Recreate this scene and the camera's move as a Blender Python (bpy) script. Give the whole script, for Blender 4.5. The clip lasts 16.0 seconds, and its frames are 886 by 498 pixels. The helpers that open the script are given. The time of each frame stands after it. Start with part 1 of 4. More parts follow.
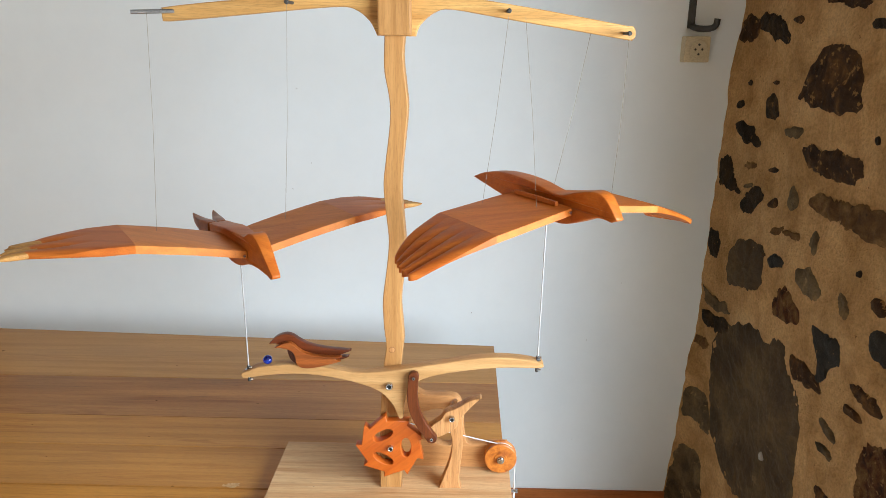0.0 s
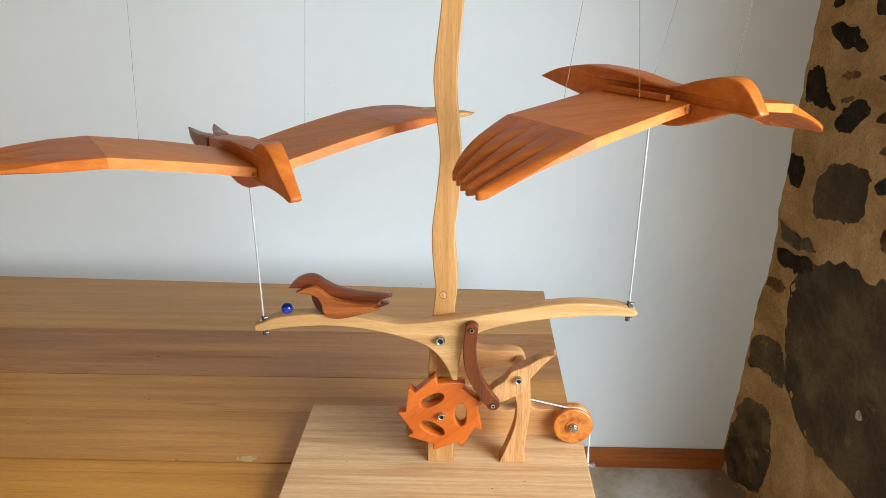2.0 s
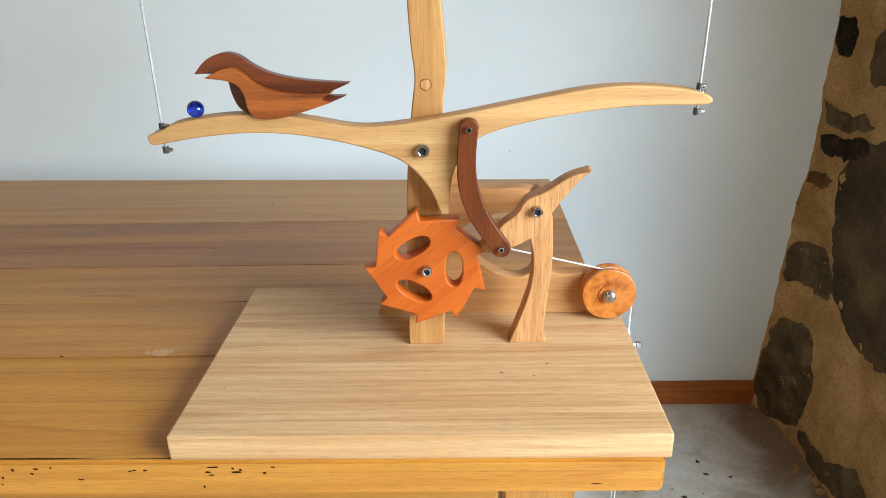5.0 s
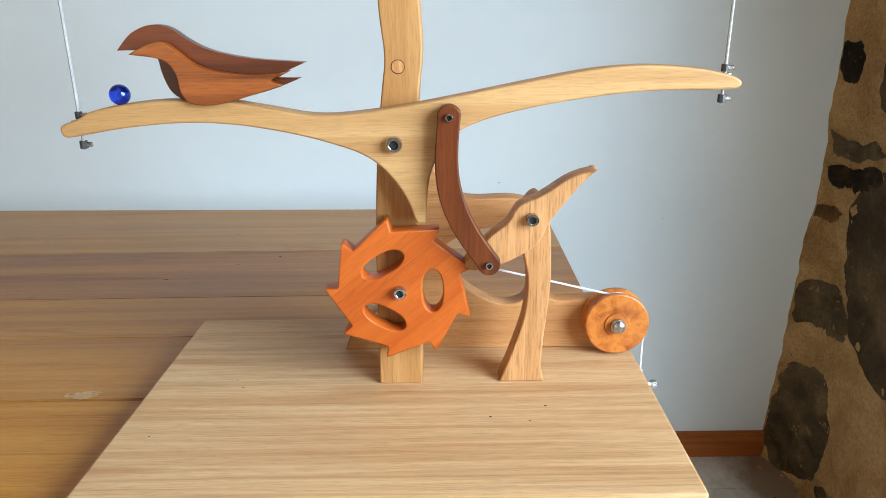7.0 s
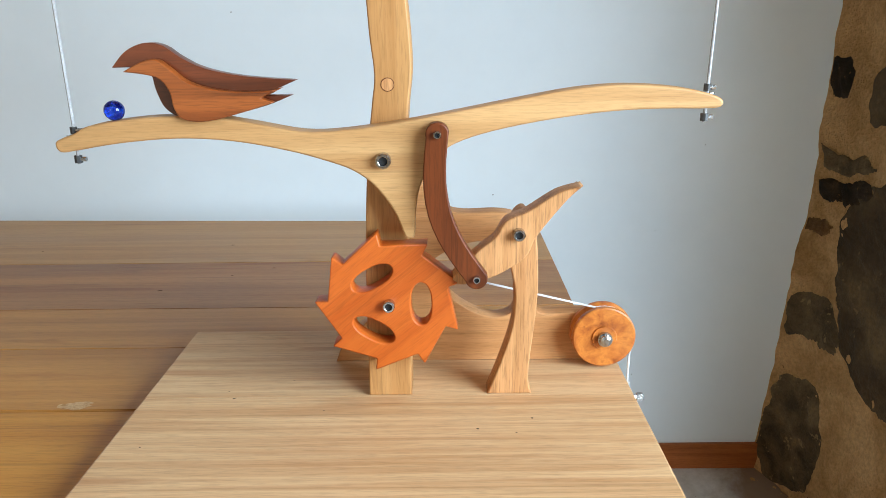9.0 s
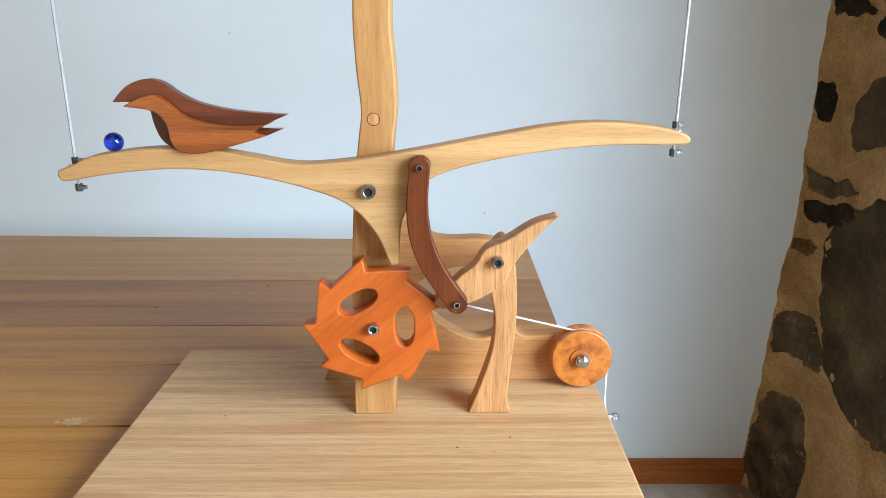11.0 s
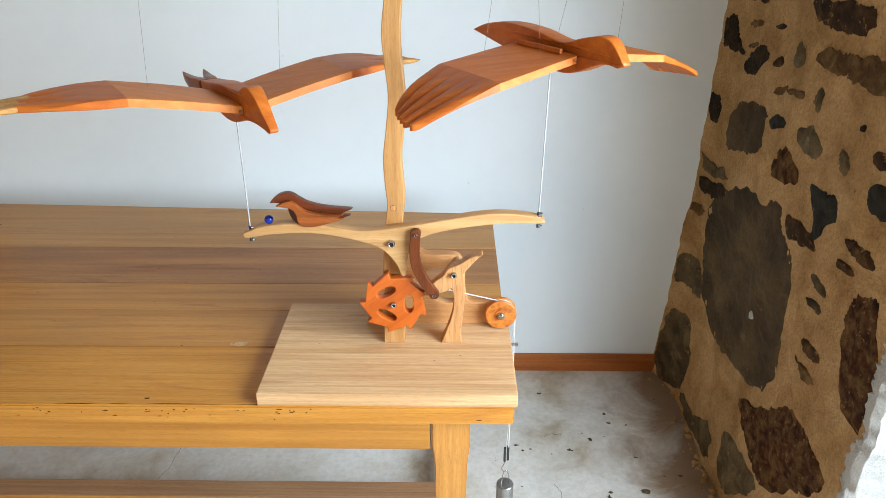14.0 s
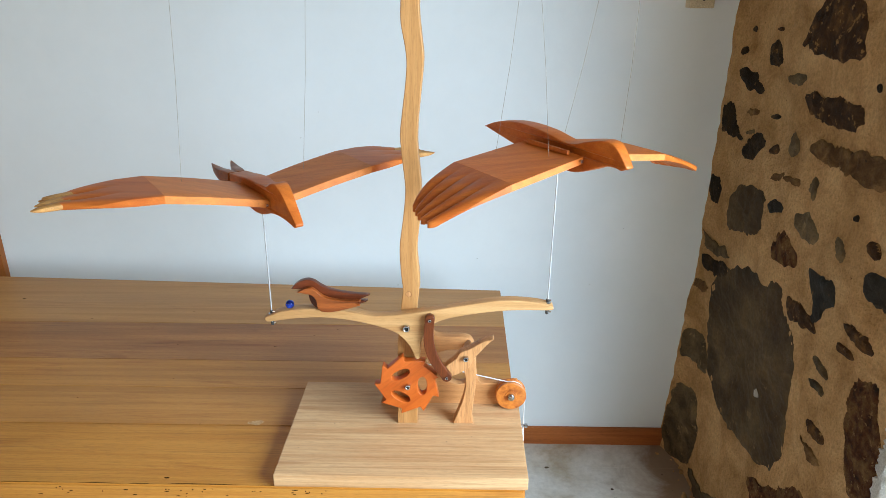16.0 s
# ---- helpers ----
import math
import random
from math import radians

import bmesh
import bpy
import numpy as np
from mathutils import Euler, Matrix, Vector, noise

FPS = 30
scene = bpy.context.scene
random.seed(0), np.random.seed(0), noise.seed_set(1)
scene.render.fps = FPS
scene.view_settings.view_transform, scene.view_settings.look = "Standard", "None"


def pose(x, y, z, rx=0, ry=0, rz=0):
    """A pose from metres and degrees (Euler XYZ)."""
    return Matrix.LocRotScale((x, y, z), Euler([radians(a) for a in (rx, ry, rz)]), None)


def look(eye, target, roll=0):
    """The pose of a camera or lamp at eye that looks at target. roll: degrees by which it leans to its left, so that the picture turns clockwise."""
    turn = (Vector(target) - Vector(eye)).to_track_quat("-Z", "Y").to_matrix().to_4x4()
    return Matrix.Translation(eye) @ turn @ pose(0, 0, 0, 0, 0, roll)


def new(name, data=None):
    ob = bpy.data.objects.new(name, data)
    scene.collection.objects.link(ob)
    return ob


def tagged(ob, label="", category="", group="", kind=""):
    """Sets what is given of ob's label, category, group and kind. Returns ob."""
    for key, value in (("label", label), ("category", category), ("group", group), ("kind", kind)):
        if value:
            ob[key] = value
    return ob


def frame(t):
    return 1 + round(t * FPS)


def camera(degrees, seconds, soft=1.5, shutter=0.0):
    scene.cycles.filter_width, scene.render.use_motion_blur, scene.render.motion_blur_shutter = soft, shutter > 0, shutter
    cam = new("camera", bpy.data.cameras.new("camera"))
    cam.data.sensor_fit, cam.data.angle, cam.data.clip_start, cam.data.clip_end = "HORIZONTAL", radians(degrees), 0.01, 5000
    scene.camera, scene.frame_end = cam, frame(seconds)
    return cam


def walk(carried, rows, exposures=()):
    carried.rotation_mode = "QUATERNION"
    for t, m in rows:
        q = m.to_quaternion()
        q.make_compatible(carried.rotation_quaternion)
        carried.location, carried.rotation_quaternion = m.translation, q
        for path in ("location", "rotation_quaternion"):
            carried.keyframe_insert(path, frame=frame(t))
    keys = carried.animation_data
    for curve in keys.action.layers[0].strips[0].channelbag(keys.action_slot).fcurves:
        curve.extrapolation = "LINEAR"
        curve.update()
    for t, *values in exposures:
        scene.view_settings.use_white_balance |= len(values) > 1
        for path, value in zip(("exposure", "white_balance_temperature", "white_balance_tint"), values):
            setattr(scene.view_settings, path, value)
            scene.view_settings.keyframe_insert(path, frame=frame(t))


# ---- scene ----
cam = camera(64.5, 16.0, soft=0.7)
PATH = [
    (0, (0.051, -0.235, 1.586), (-0.004, 1.677, 1.002), 0.3),
    (0.5, (0.037, -0.222, 1.572), (-0.015, 1.673, 0.935), 0.6),
    (1, (0.006, -0.177, 1.528), (-0.043, 1.69, 0.813), 0.6),
    (1.5, (-0.021, -0.072, 1.472), (-0.113, 1.776, 0.714), 0.5),
    (2, (-0.027, 0.003, 1.468), (-0.116, 1.866, 0.746), -0.6),
    (2.5, (-0.017, 0.015, 1.457), (-0.129, 1.876, 0.734), -0.8),
    (3, (-0.023, 0.01, 1.437), (-0.127, 1.858, 0.68), -0.7),
    (3.5, (-0.036, 0.051, 1.395), (-0.164, 1.875, 0.585), -0.7),
    (4, (-0.042, 0.109, 1.31), (-0.125, 1.937, 0.503), -1.4),
    (6.5, (-0.032, 0.313, 1.092), (-0.06, 2.198, 0.425), -1.1),
    (7, (-0.031, 0.317, 1.096), (-0.049, 2.213, 0.461), -1.0),
    (7.5, (-0.033, 0.314, 1.099), (-0.049, 2.216, 0.481), -1.0),
    (8, (-0.031, 0.311, 1.103), (-0.032, 2.216, 0.493), -0.7),
    (10.5, (-0.012, 0.303, 1.102), (-0.041, 2.208, 0.493), -0.7),
    (11, (-0.009, 0.285, 1.124), (-0.015, 2.199, 0.545), -0.2),
    (11.5, (-0.003, 0.229, 1.154), (0.003, 2.113, 0.481), -0.2),
    (12, (0.0, 0.126, 1.234), (0.018, 1.96, 0.439), 0.9),
    (12.5, (0.002, 0.013, 1.319), (-0.009, 1.84, 0.508), 1.1),
    (13, (0.009, -0.093, 1.396), (-0.003, 1.715, 0.541), 0.7),
    (13.5, (0.019, -0.184, 1.48), (0.044, 1.589, 0.554), 1.6),
    (13.6, (0.023, -0.205, 1.49), (0.037, 1.574, 0.577), 0.7),
    (14, (0.036, -0.245, 1.535), (0.006, 1.549, 0.652), -0.2),
    (14.5, (0.04, -0.266, 1.562), (0.001, 1.54, 0.704), -0.2),
    (15, (0.032, -0.273, 1.583), (-0.033, 1.556, 0.777), -0.6),
    (15.5, (0.022, -0.274, 1.594), (-0.029, 1.576, 0.834), -0.1),
    (16, (0.021, -0.28, 1.602), (-0.023, 1.583, 0.875), 0.0),
]
EXPOSURES = [(0, -0.09, 6700, 13), (1.5, -0.06, 6750, 12), (4, -0.06, 6700, 10), (6.5, -0.09, 6150, 7), (11, -0.08, 6050, 9), (13, 0.02, 6300, 10), (14, 0.06, 6350, 10), (15.5, -0.02, 6100, 8), (16, -0.06, 6100, 8)]
walk(cam, [(t, look(eye, target, roll)) for t, eye, target, roll in PATH], EXPOSURES)

# ---- light ----
world = bpy.data.worlds.new("sky")
scene.world = world
world.use_nodes = True
wn = world.node_tree
sky = wn.nodes.new("ShaderNodeTexSky")
sky.sky_type = "NISHITA"
sky.sun_disc = False
sky.sun_elevation, sky.sun_rotation = radians(42), radians(120)
wn.links.new(sky.outputs[0], wn.nodes["Background"].inputs[0])
wn.nodes["Background"].inputs[1].default_value = 0.12


def area(name, eye, target, w, h, watts, colour):
    lamp = bpy.data.lights.new(name, "AREA")
    lamp.shape, lamp.size, lamp.size_y, lamp.energy, lamp.color = "RECTANGLE", w, h, watts, colour
    ob = new(name, lamp)
    ob.matrix_world = look(eye, target)
    return ob


# daylight through the tall opening in the stone wall, and an added warm fill lamp behind the camera
area("daylight_opening", (1.22, -0.18, 1.36), (0.1, -0.14, 0.76), 1.35, 1.1, 114, (0.755, 0.895, 1.0))
area("warm_fill", (-1.6, -2.52, 1.55), (-2.3, 0.0, 1.0), 1.0, 1.5, 22, (1.0, 0.84, 0.62))

# ---- materials ----


def rgb(r, g, b):
    f = lambda c: c / 12.92 if c <= 0.04045 else ((c + 0.055) / 1.055) ** 2.4
    return (f(r / 255), f(g / 255), f(b / 255), 1)


def mat_base(name, rough=0.5, metal=0.0):
    m = bpy.data.materials.new(name)
    m.use_nodes = True
    t = m.node_tree
    b = t.nodes["Principled BSDF"]
    b.inputs["Roughness"].default_value, b.inputs["Metallic"].default_value = rough, metal
    return m, t, b


def noise_node(t, vec, scale, detail=5, rough=0.55, distort=0.0):
    n = t.nodes.new("ShaderNodeTexNoise")
    n.inputs["Scale"].default_value, n.inputs["Detail"].default_value = scale, detail
    n.inputs["Roughness"].default_value, n.inputs["Distortion"].default_value = rough, distort
    if vec:
        t.links.new(vec, n.inputs["Vector"])
    return n


def ramp(t, fac, stops):
    r = t.nodes.new("ShaderNodeValToRGB")
    while len(r.color_ramp.elements) < len(stops):
        r.color_ramp.elements.new(0.5)
    for e, (p, c) in zip(r.color_ramp.elements, stops):
        e.position, e.color = p, c
    t.links.new(fac, r.inputs[0])
    return r


def mix(t, kind, fac, a, b):
    m = t.nodes.new("ShaderNodeMix")
    m.data_type, m.blend_type = "RGBA", kind
    for sock, v in ((m.inputs[0], fac), (m.inputs[6], a), (m.inputs[7], b)):
        if isinstance(v, (int, float, tuple)):
            sock.default_value = v
        else:
            t.links.new(v, sock)
    return m.outputs[2]


def bump(t, b, height, strength, dist):
    n = t.nodes.new("ShaderNodeBump")
    n.inputs["Strength"].default_value, n.inputs["Distance"].default_value = strength, dist
    t.links.new(height, n.inputs["Height"])
    t.links.new(n.outputs[0], b.inputs["Normal"])


def grey(v):
    return (v, v, v, 1)


def wood(name, light, dark, axis, rough=0.45, ring=14.0, pore=0.35, vary=0.12, stain=0.25, turn=0.0, coat=0.0, band=0.35, wavy=1.0, streak=0.0):
    """Wood whose grain runs along the axis (0 x, 1 y, 2 z), turned by some degrees about y.
    ring: growth bands in ten centimetres or so; band: how dark they are; wavy: how far they wander."""
    m, t, b = mat_base(name, rough)
    tc = t.nodes.new("ShaderNodeTexCoord")
    info = t.nodes.new("ShaderNodeObjectInfo")
    off = t.nodes.new("ShaderNodeVectorMath")
    off.operation = "MULTIPLY_ADD"
    comb = t.nodes.new("ShaderNodeCombineXYZ")
    for k in range(3):
        t.links.new(info.outputs["Random"], comb.inputs[k])
    t.links.new(comb.outputs[0], off.inputs[0])
    off.inputs[1].default_value = (7.1, 5.3, 9.7)
    t.links.new(tc.outputs["Object"], off.inputs[2])
    tilt = t.nodes.new("ShaderNodeMapping")
    tilt.inputs["Rotation"].default_value = (0, radians(turn), 0)
    t.links.new(off.outputs[0], tilt.inputs[0])

    def along(cross, run):
        mp = t.nodes.new("ShaderNodeMapping")
        mp.inputs["Scale"].default_value = [run if k == axis else cross for k in range(3)]
        t.links.new(tilt.outputs[0], mp.inputs[0])
        return mp.outputs[0]

    def calc(op, *args):
        n = t.nodes.new("ShaderNodeMath")
        n.operation = op
        for sock, v in zip(n.inputs, args):
            if isinstance(v, (int, float)):
                sock.default_value = v
            else:
                t.links.new(v, sock)
        return n.outputs[0]

    # growth bands: planes across the grain, bent by slow noise into long arches
    across = t.nodes.new("ShaderNodeVectorMath")
    across.operation = "DOT_PRODUCT"
    across.inputs[1].default_value = [0.0 if k == axis else (1.0 if k != 1 or axis == 0 else 0.35) for k in range(3)]
    t.links.new(tilt.outputs[0], across.inputs[0])
    drift = noise_node(t, along(7, 0.9), 1.0, 2, 0.5, 0.3)
    jitter = noise_node(t, along(32, 1.3), 1.0, 4, 0.65)
    phase = calc("MULTIPLY_ADD", across.outputs["Value"], ring * 12.0, calc("MULTIPLY", drift.outputs[0], 26.0 * wavy))
    phase = calc("ADD", phase, calc("MULTIPLY", jitter.outputs[0], 16.0))
    wave = calc("MULTIPLY_ADD", calc("SINE", phase), 0.5, 0.5)
    grow = ramp(t, wave, [(0.0, grey(0)), (0.55, grey(0.25)), (0.86, grey(1)), (1.0, grey(0.55))]).outputs[0]
    patch = noise_node(t, along(16, 1.6), 1.0, 3, 0.6)
    strength = ramp(t, patch.outputs[0], [(0.35, grey(0.25 * band)), (0.65, grey(band))]).outputs[0]
    rings = noise_node(t, along(ring, ring * 0.03), 2.2, 4, 0.55, 0.5)
    fine = noise_node(t, along(900, 60), 1.0, 3, 0.6)
    blot = noise_node(t, along(9, 3), 1.0, 3, 0.5)
    lines = noise_node(t, along(260, 2.0), 1.0, 3, 0.6, 0.4)
    mid = tuple(0.5 * (p + q) for p, q in zip(light, dark))
    base = ramp(t, rings.outputs[0], [(0.32, dark), (0.47, mid), (0.56, light), (0.7, mid)]).outputs[0]
    deep = tuple(q * f for q, f in zip(dark, (0.72, 0.62, 0.5)))
    base = mix(t, "MIX", mix(t, "MULTIPLY", 1.0, grow, strength), base, deep + (1,))
    if streak:
        long_noise = noise_node(t, along(30, 2.6), 1.0, 4, 0.6, 0.8)
        mask = ramp(t, long_noise.outputs[0], [(0.57, grey(0)), (0.70, grey(streak))]).outputs[0]
        base = mix(t, "MIX", mask, base, tuple(q * f for q, f in zip(dark, (0.72, 0.55, 0.42))) + (1,))
    pores = ramp(t, fine.outputs[0], [(0.34, grey(1 - 1.3 * pore)), (0.52, grey(1))]).outputs[0]
    c = mix(t, "MULTIPLY", 1.0, base, pores)
    c = mix(t, "MULTIPLY", 1.0, c, ramp(t, lines.outputs[0], [(0.3, grey(1 - 1.5 * pore)), (0.42, grey(1)), (0.64, grey(1)), (0.74, grey(1 - 0.5 * pore))]).outputs[0])
    blots = ramp(t, blot.outputs[0], [(0.3, grey(1 - stain)), (0.62, grey(1))]).outputs[0]
    c = mix(t, "MULTIPLY", 1.0, c, blots)
    hue = t.nodes.new("ShaderNodeHueSaturation")
    mr = t.nodes.new("ShaderNodeMapRange")
    mr.inputs[3].default_value, mr.inputs[4].default_value = 1 - vary, 1 + vary
    t.links.new(info.outputs["Random"], mr.inputs[0])
    t.links.new(mr.outputs[0], hue.inputs["Value"])
    t.links.new(c, hue.inputs["Color"])
    t.links.new(hue.outputs[0], b.inputs["Base Color"])
    rr = t.nodes.new("ShaderNodeMapRange")
    rr.inputs[3].default_value, rr.inputs[4].default_value = rough - 0.1, rough + 0.12
    t.links.new(blot.outputs[0], rr.inputs[0])
    t.links.new(rr.outputs[0], b.inputs["Roughness"])
    b.inputs["Coat Weight"].default_value = coat
    b.inputs["Specular IOR Level"].default_value = 0.28
    b.inputs["Coat Roughness"].default_value = 0.3
    bump(t, b, lines.outputs[0], 0.2, 0.0005)
    return m


def rough_mat(name, stops, scale, rough=0.8, relief=0.4, dist=0.004, detail=8, spots=None, metal=0.0, grain=0.8, gloss=0.5):
    """A mottled surface: colour stops over coarse noise, multiplied by fine grain."""
    m, t, b = mat_base(name, rough, metal)
    tc = t.nodes.new("ShaderNodeTexCoord").outputs["Object"]
    big = noise_node(t, tc, scale, detail, 0.6, 0.4)
    fine = noise_node(t, tc, scale * 14, 4, 0.65)
    c = ramp(t, big.outputs[0], stops).outputs[0]
    c = mix(t, "MULTIPLY", grain, c, ramp(t, fine.outputs[0], [(0.3, grey(0.6)), (0.6, grey(1))]).outputs[0])
    wide = noise_node(t, tc, scale * 0.34, 2, 0.5)
    c = mix(t, "MULTIPLY", grain, c, ramp(t, wide.outputs[0], [(0.35, grey(0.82)), (0.6, grey(1))]).outputs[0])
    if spots:
        sp = noise_node(t, tc, spots[0], 3, 0.7)
        mask = ramp(t, sp.outputs[0], [(spots[1], grey(0)), (spots[1] + 0.05, grey(1))]).outputs[0]
        c = mix(t, "MIX", mask, c, spots[2])
    t.links.new(c, b.inputs["Base Color"])
    b.inputs["Specular IOR Level"].default_value = gloss
    height = fine.outputs[0]
    if relief >= 0.7:
        lumps = noise_node(t, tc, scale * 4.2, 5, 0.7)
        height = mix(t, "ADD", 1.0, height, lumps.outputs[0])
    bump(t, b, height, relief, dist)
    return m


M_board = wood("pale_board_wood", rgb(213, 174, 128), rgb(193, 148, 101), 0, 0.5, 46, 0.13, 0.02, 0.08, band=0.3, wavy=0.7, streak=0.55)
M_board_back = wood("pale_back_board_wood", rgb(213, 175, 130), rgb(193, 149, 102), 0, 0.5, 34, 0.13, 0.02, 0.14, band=0.3, wavy=1.0, streak=0.8)
M_pale = wood("pale_arm_wood", rgb(200, 157, 105), rgb(182, 137, 86), 0, 0.45, 30, 0.14, 0.03, 0.14, band=0.34, wavy=0.7, streak=0.4)
M_post = wood("post_wood", rgb(192, 143, 88), rgb(174, 124, 72), 2, 0.45, 34, 0.14, 0.03, 0.12, band=0.36, wavy=0.6)
M_oak = wood("oak_wood", rgb(206, 152, 100), rgb(182, 128, 78), 2, 0.5, 38, 0.24, 0.04, 0.12, band=0.45, wavy=0.8)
M_plate = wood("plate_wood", rgb(200, 146, 94), rgb(178, 124, 74), 0, 0.5, 30, 0.16, 0.03, 0.12, band=0.4)
M_beam = wood("beam_wood", rgb(220, 174, 108), rgb(192, 140, 78), 0, 0.42, 26, 0.2, 0.03, 0.2, band=0.5)
M_wheel = wood("orange_stained_wood", rgb(200, 100, 34), rgb(184, 84, 24), 0, 0.42, 24, 0.14, 0.03, 0.1, 40, 0.08, band=0.2, wavy=0.6)
M_link = wood("dark_brown_wood", rgb(116, 57, 24), rgb(80, 37, 14), 2, 0.4, 26, 0.2, 0.03, 0.25, band=0.5)
M_wing = wood("orange_brown_wood", rgb(214, 122, 44), rgb(198, 104, 33), 0, 0.48, 18, 0.12, 0.03, 0.12, 0, 0.06, band=0.3)
M_wing_pale = wood("light_brown_wing_wood", rgb(212, 126, 48), rgb(196, 110, 38), 0, 0.48, 18, 0.12, 0.03, 0.12, 0, 0.06, band=0.26)
M_dark_wing = wood("deep_orange_wood", rgb(200, 110, 40), rgb(180, 90, 28), 0, 0.44, 20, 0.12, 0.04, 0.15, 0, 0.1, band=0.26)
M_tip = wood("pale_tip_wood", rgb(222, 172, 106), rgb(190, 134, 70), 0, 0.5, 20, 0.2, 0.03, 0.15)
M_crow = wood("brown_bird_wood", rgb(160, 86, 36), rgb(126, 62, 22), 0, 0.38, 26, 0.22, 0.04, 0.2, 0, 0.25, band=0.5)
M_crow_dark = wood("walnut_bird_wood", rgb(112, 52, 24), rgb(78, 33, 13), 0, 0.34, 24, 0.2, 0.04, 0.2, 0, 0.25, band=0.5)
M_table = wood("varnished_table_wood", rgb(196, 146, 86), rgb(182, 131, 72), 0, 0.4, 15, 0.11, 0.03, 0.14, 0, 0.1, band=0.2, wavy=1.2, streak=0.5)
M_table_warm = wood("amber_table_wood", rgb(192, 136, 68), rgb(176, 120, 56), 0, 0.4, 16, 0.12, 0.03, 0.14, 0, 0.1, band=0.22, wavy=1.2, streak=0.6)
M_table_mid = wood("brown_table_wood", rgb(180, 126, 72), rgb(160, 106, 58), 0, 0.4, 13, 0.16, 0.02, 0.22, 0, 0.1, band=0.35, wavy=1.4, streak=0.8)
M_table_front = wood("yellow_plank_wood", rgb(198, 138, 57), rgb(180, 118, 42), 0, 0.4, 22, 0.15, 0.02, 0.14, 0, 0.1, band=0.24, wavy=0.8, streak=0.6)
M_table_leg = wood("yellow_table_wood", rgb(204, 146, 72), rgb(182, 122, 52), 2, 0.45, 18, 0.12, 0.03, 0.18, 0, 0.1, band=0.3)
M_apron = wood("yellow_rail_wood", rgb(194, 134, 56), rgb(172, 112, 40), 0, 0.44, 16, 0.12, 0.03, 0.18, 0, 0.1, band=0.26)
M_stretch = wood("worn_stretcher_wood", rgb(172, 134, 98), rgb(150, 110, 76), 0, 0.55, 16, 0.16, 0.03, 0.2, band=0.3)
M_trim = wood("orange_trim_wood", rgb(176, 104, 52), rgb(146, 80, 36), 0, 0.4, 14, 0.2, 0.03, 0.2)
M_casing = wood("orange_casing_wood", rgb(196, 124, 60), rgb(150, 84, 36), 2, 0.4, 10, 0.2, 0.03, 0.2)
M_pulley = rough_mat("burl_pulley_wood", [(0.3, rgb(132, 64, 18)), (0.45, rgb(176, 98, 34)), (0.58, rgb(200, 122, 48)), (0.72, rgb(164, 86, 28))], 75, 0.42, 0.15, 0.0004, spots=(260, 0.7, rgb(120, 58, 18)), grain=0.5)
M_wall = rough_mat("white_paint", [(0.3, rgb(220, 230, 236)), (0.7, rgb(228, 236, 241))], 1.4, 0.6, 0.1, 0.001, spots=(55, 0.79, rgb(196, 192, 184)), grain=0.04)
M_plaster = rough_mat("white_plaster", [(0.3, rgb(204, 201, 194)), (0.5, rgb(226, 224, 218)), (0.7, rgb(234, 232, 226))], 22, 0.85, 1.0, 0.008, spots=(40, 0.72, rgb(150, 130, 100)))
M_mortar = rough_mat("sand_mortar", [(0.25, rgb(156, 116, 70)), (0.42, rgb(190, 148, 96)), (0.55, rgb(208, 166, 113)), (0.68, rgb(220, 180, 128)), (0.8, rgb(178, 136, 84))], 9, 0.9, 1.0, 0.011, spots=(46, 0.70, rgb(120, 88, 54)), grain=0.75, gloss=0.15)
M_floor = rough_mat("worn_concrete", [(0.3, rgb(168, 152, 128)), (0.42, rgb(198, 192, 180)), (0.56, rgb(214, 211, 204)), (0.66, rgb(206, 200, 190)), (0.76, rgb(174, 156, 130))], 4.2, 0.55, 0.3, 0.002, spots=(30, 0.74, rgb(126, 104, 78)), grain=0.4)
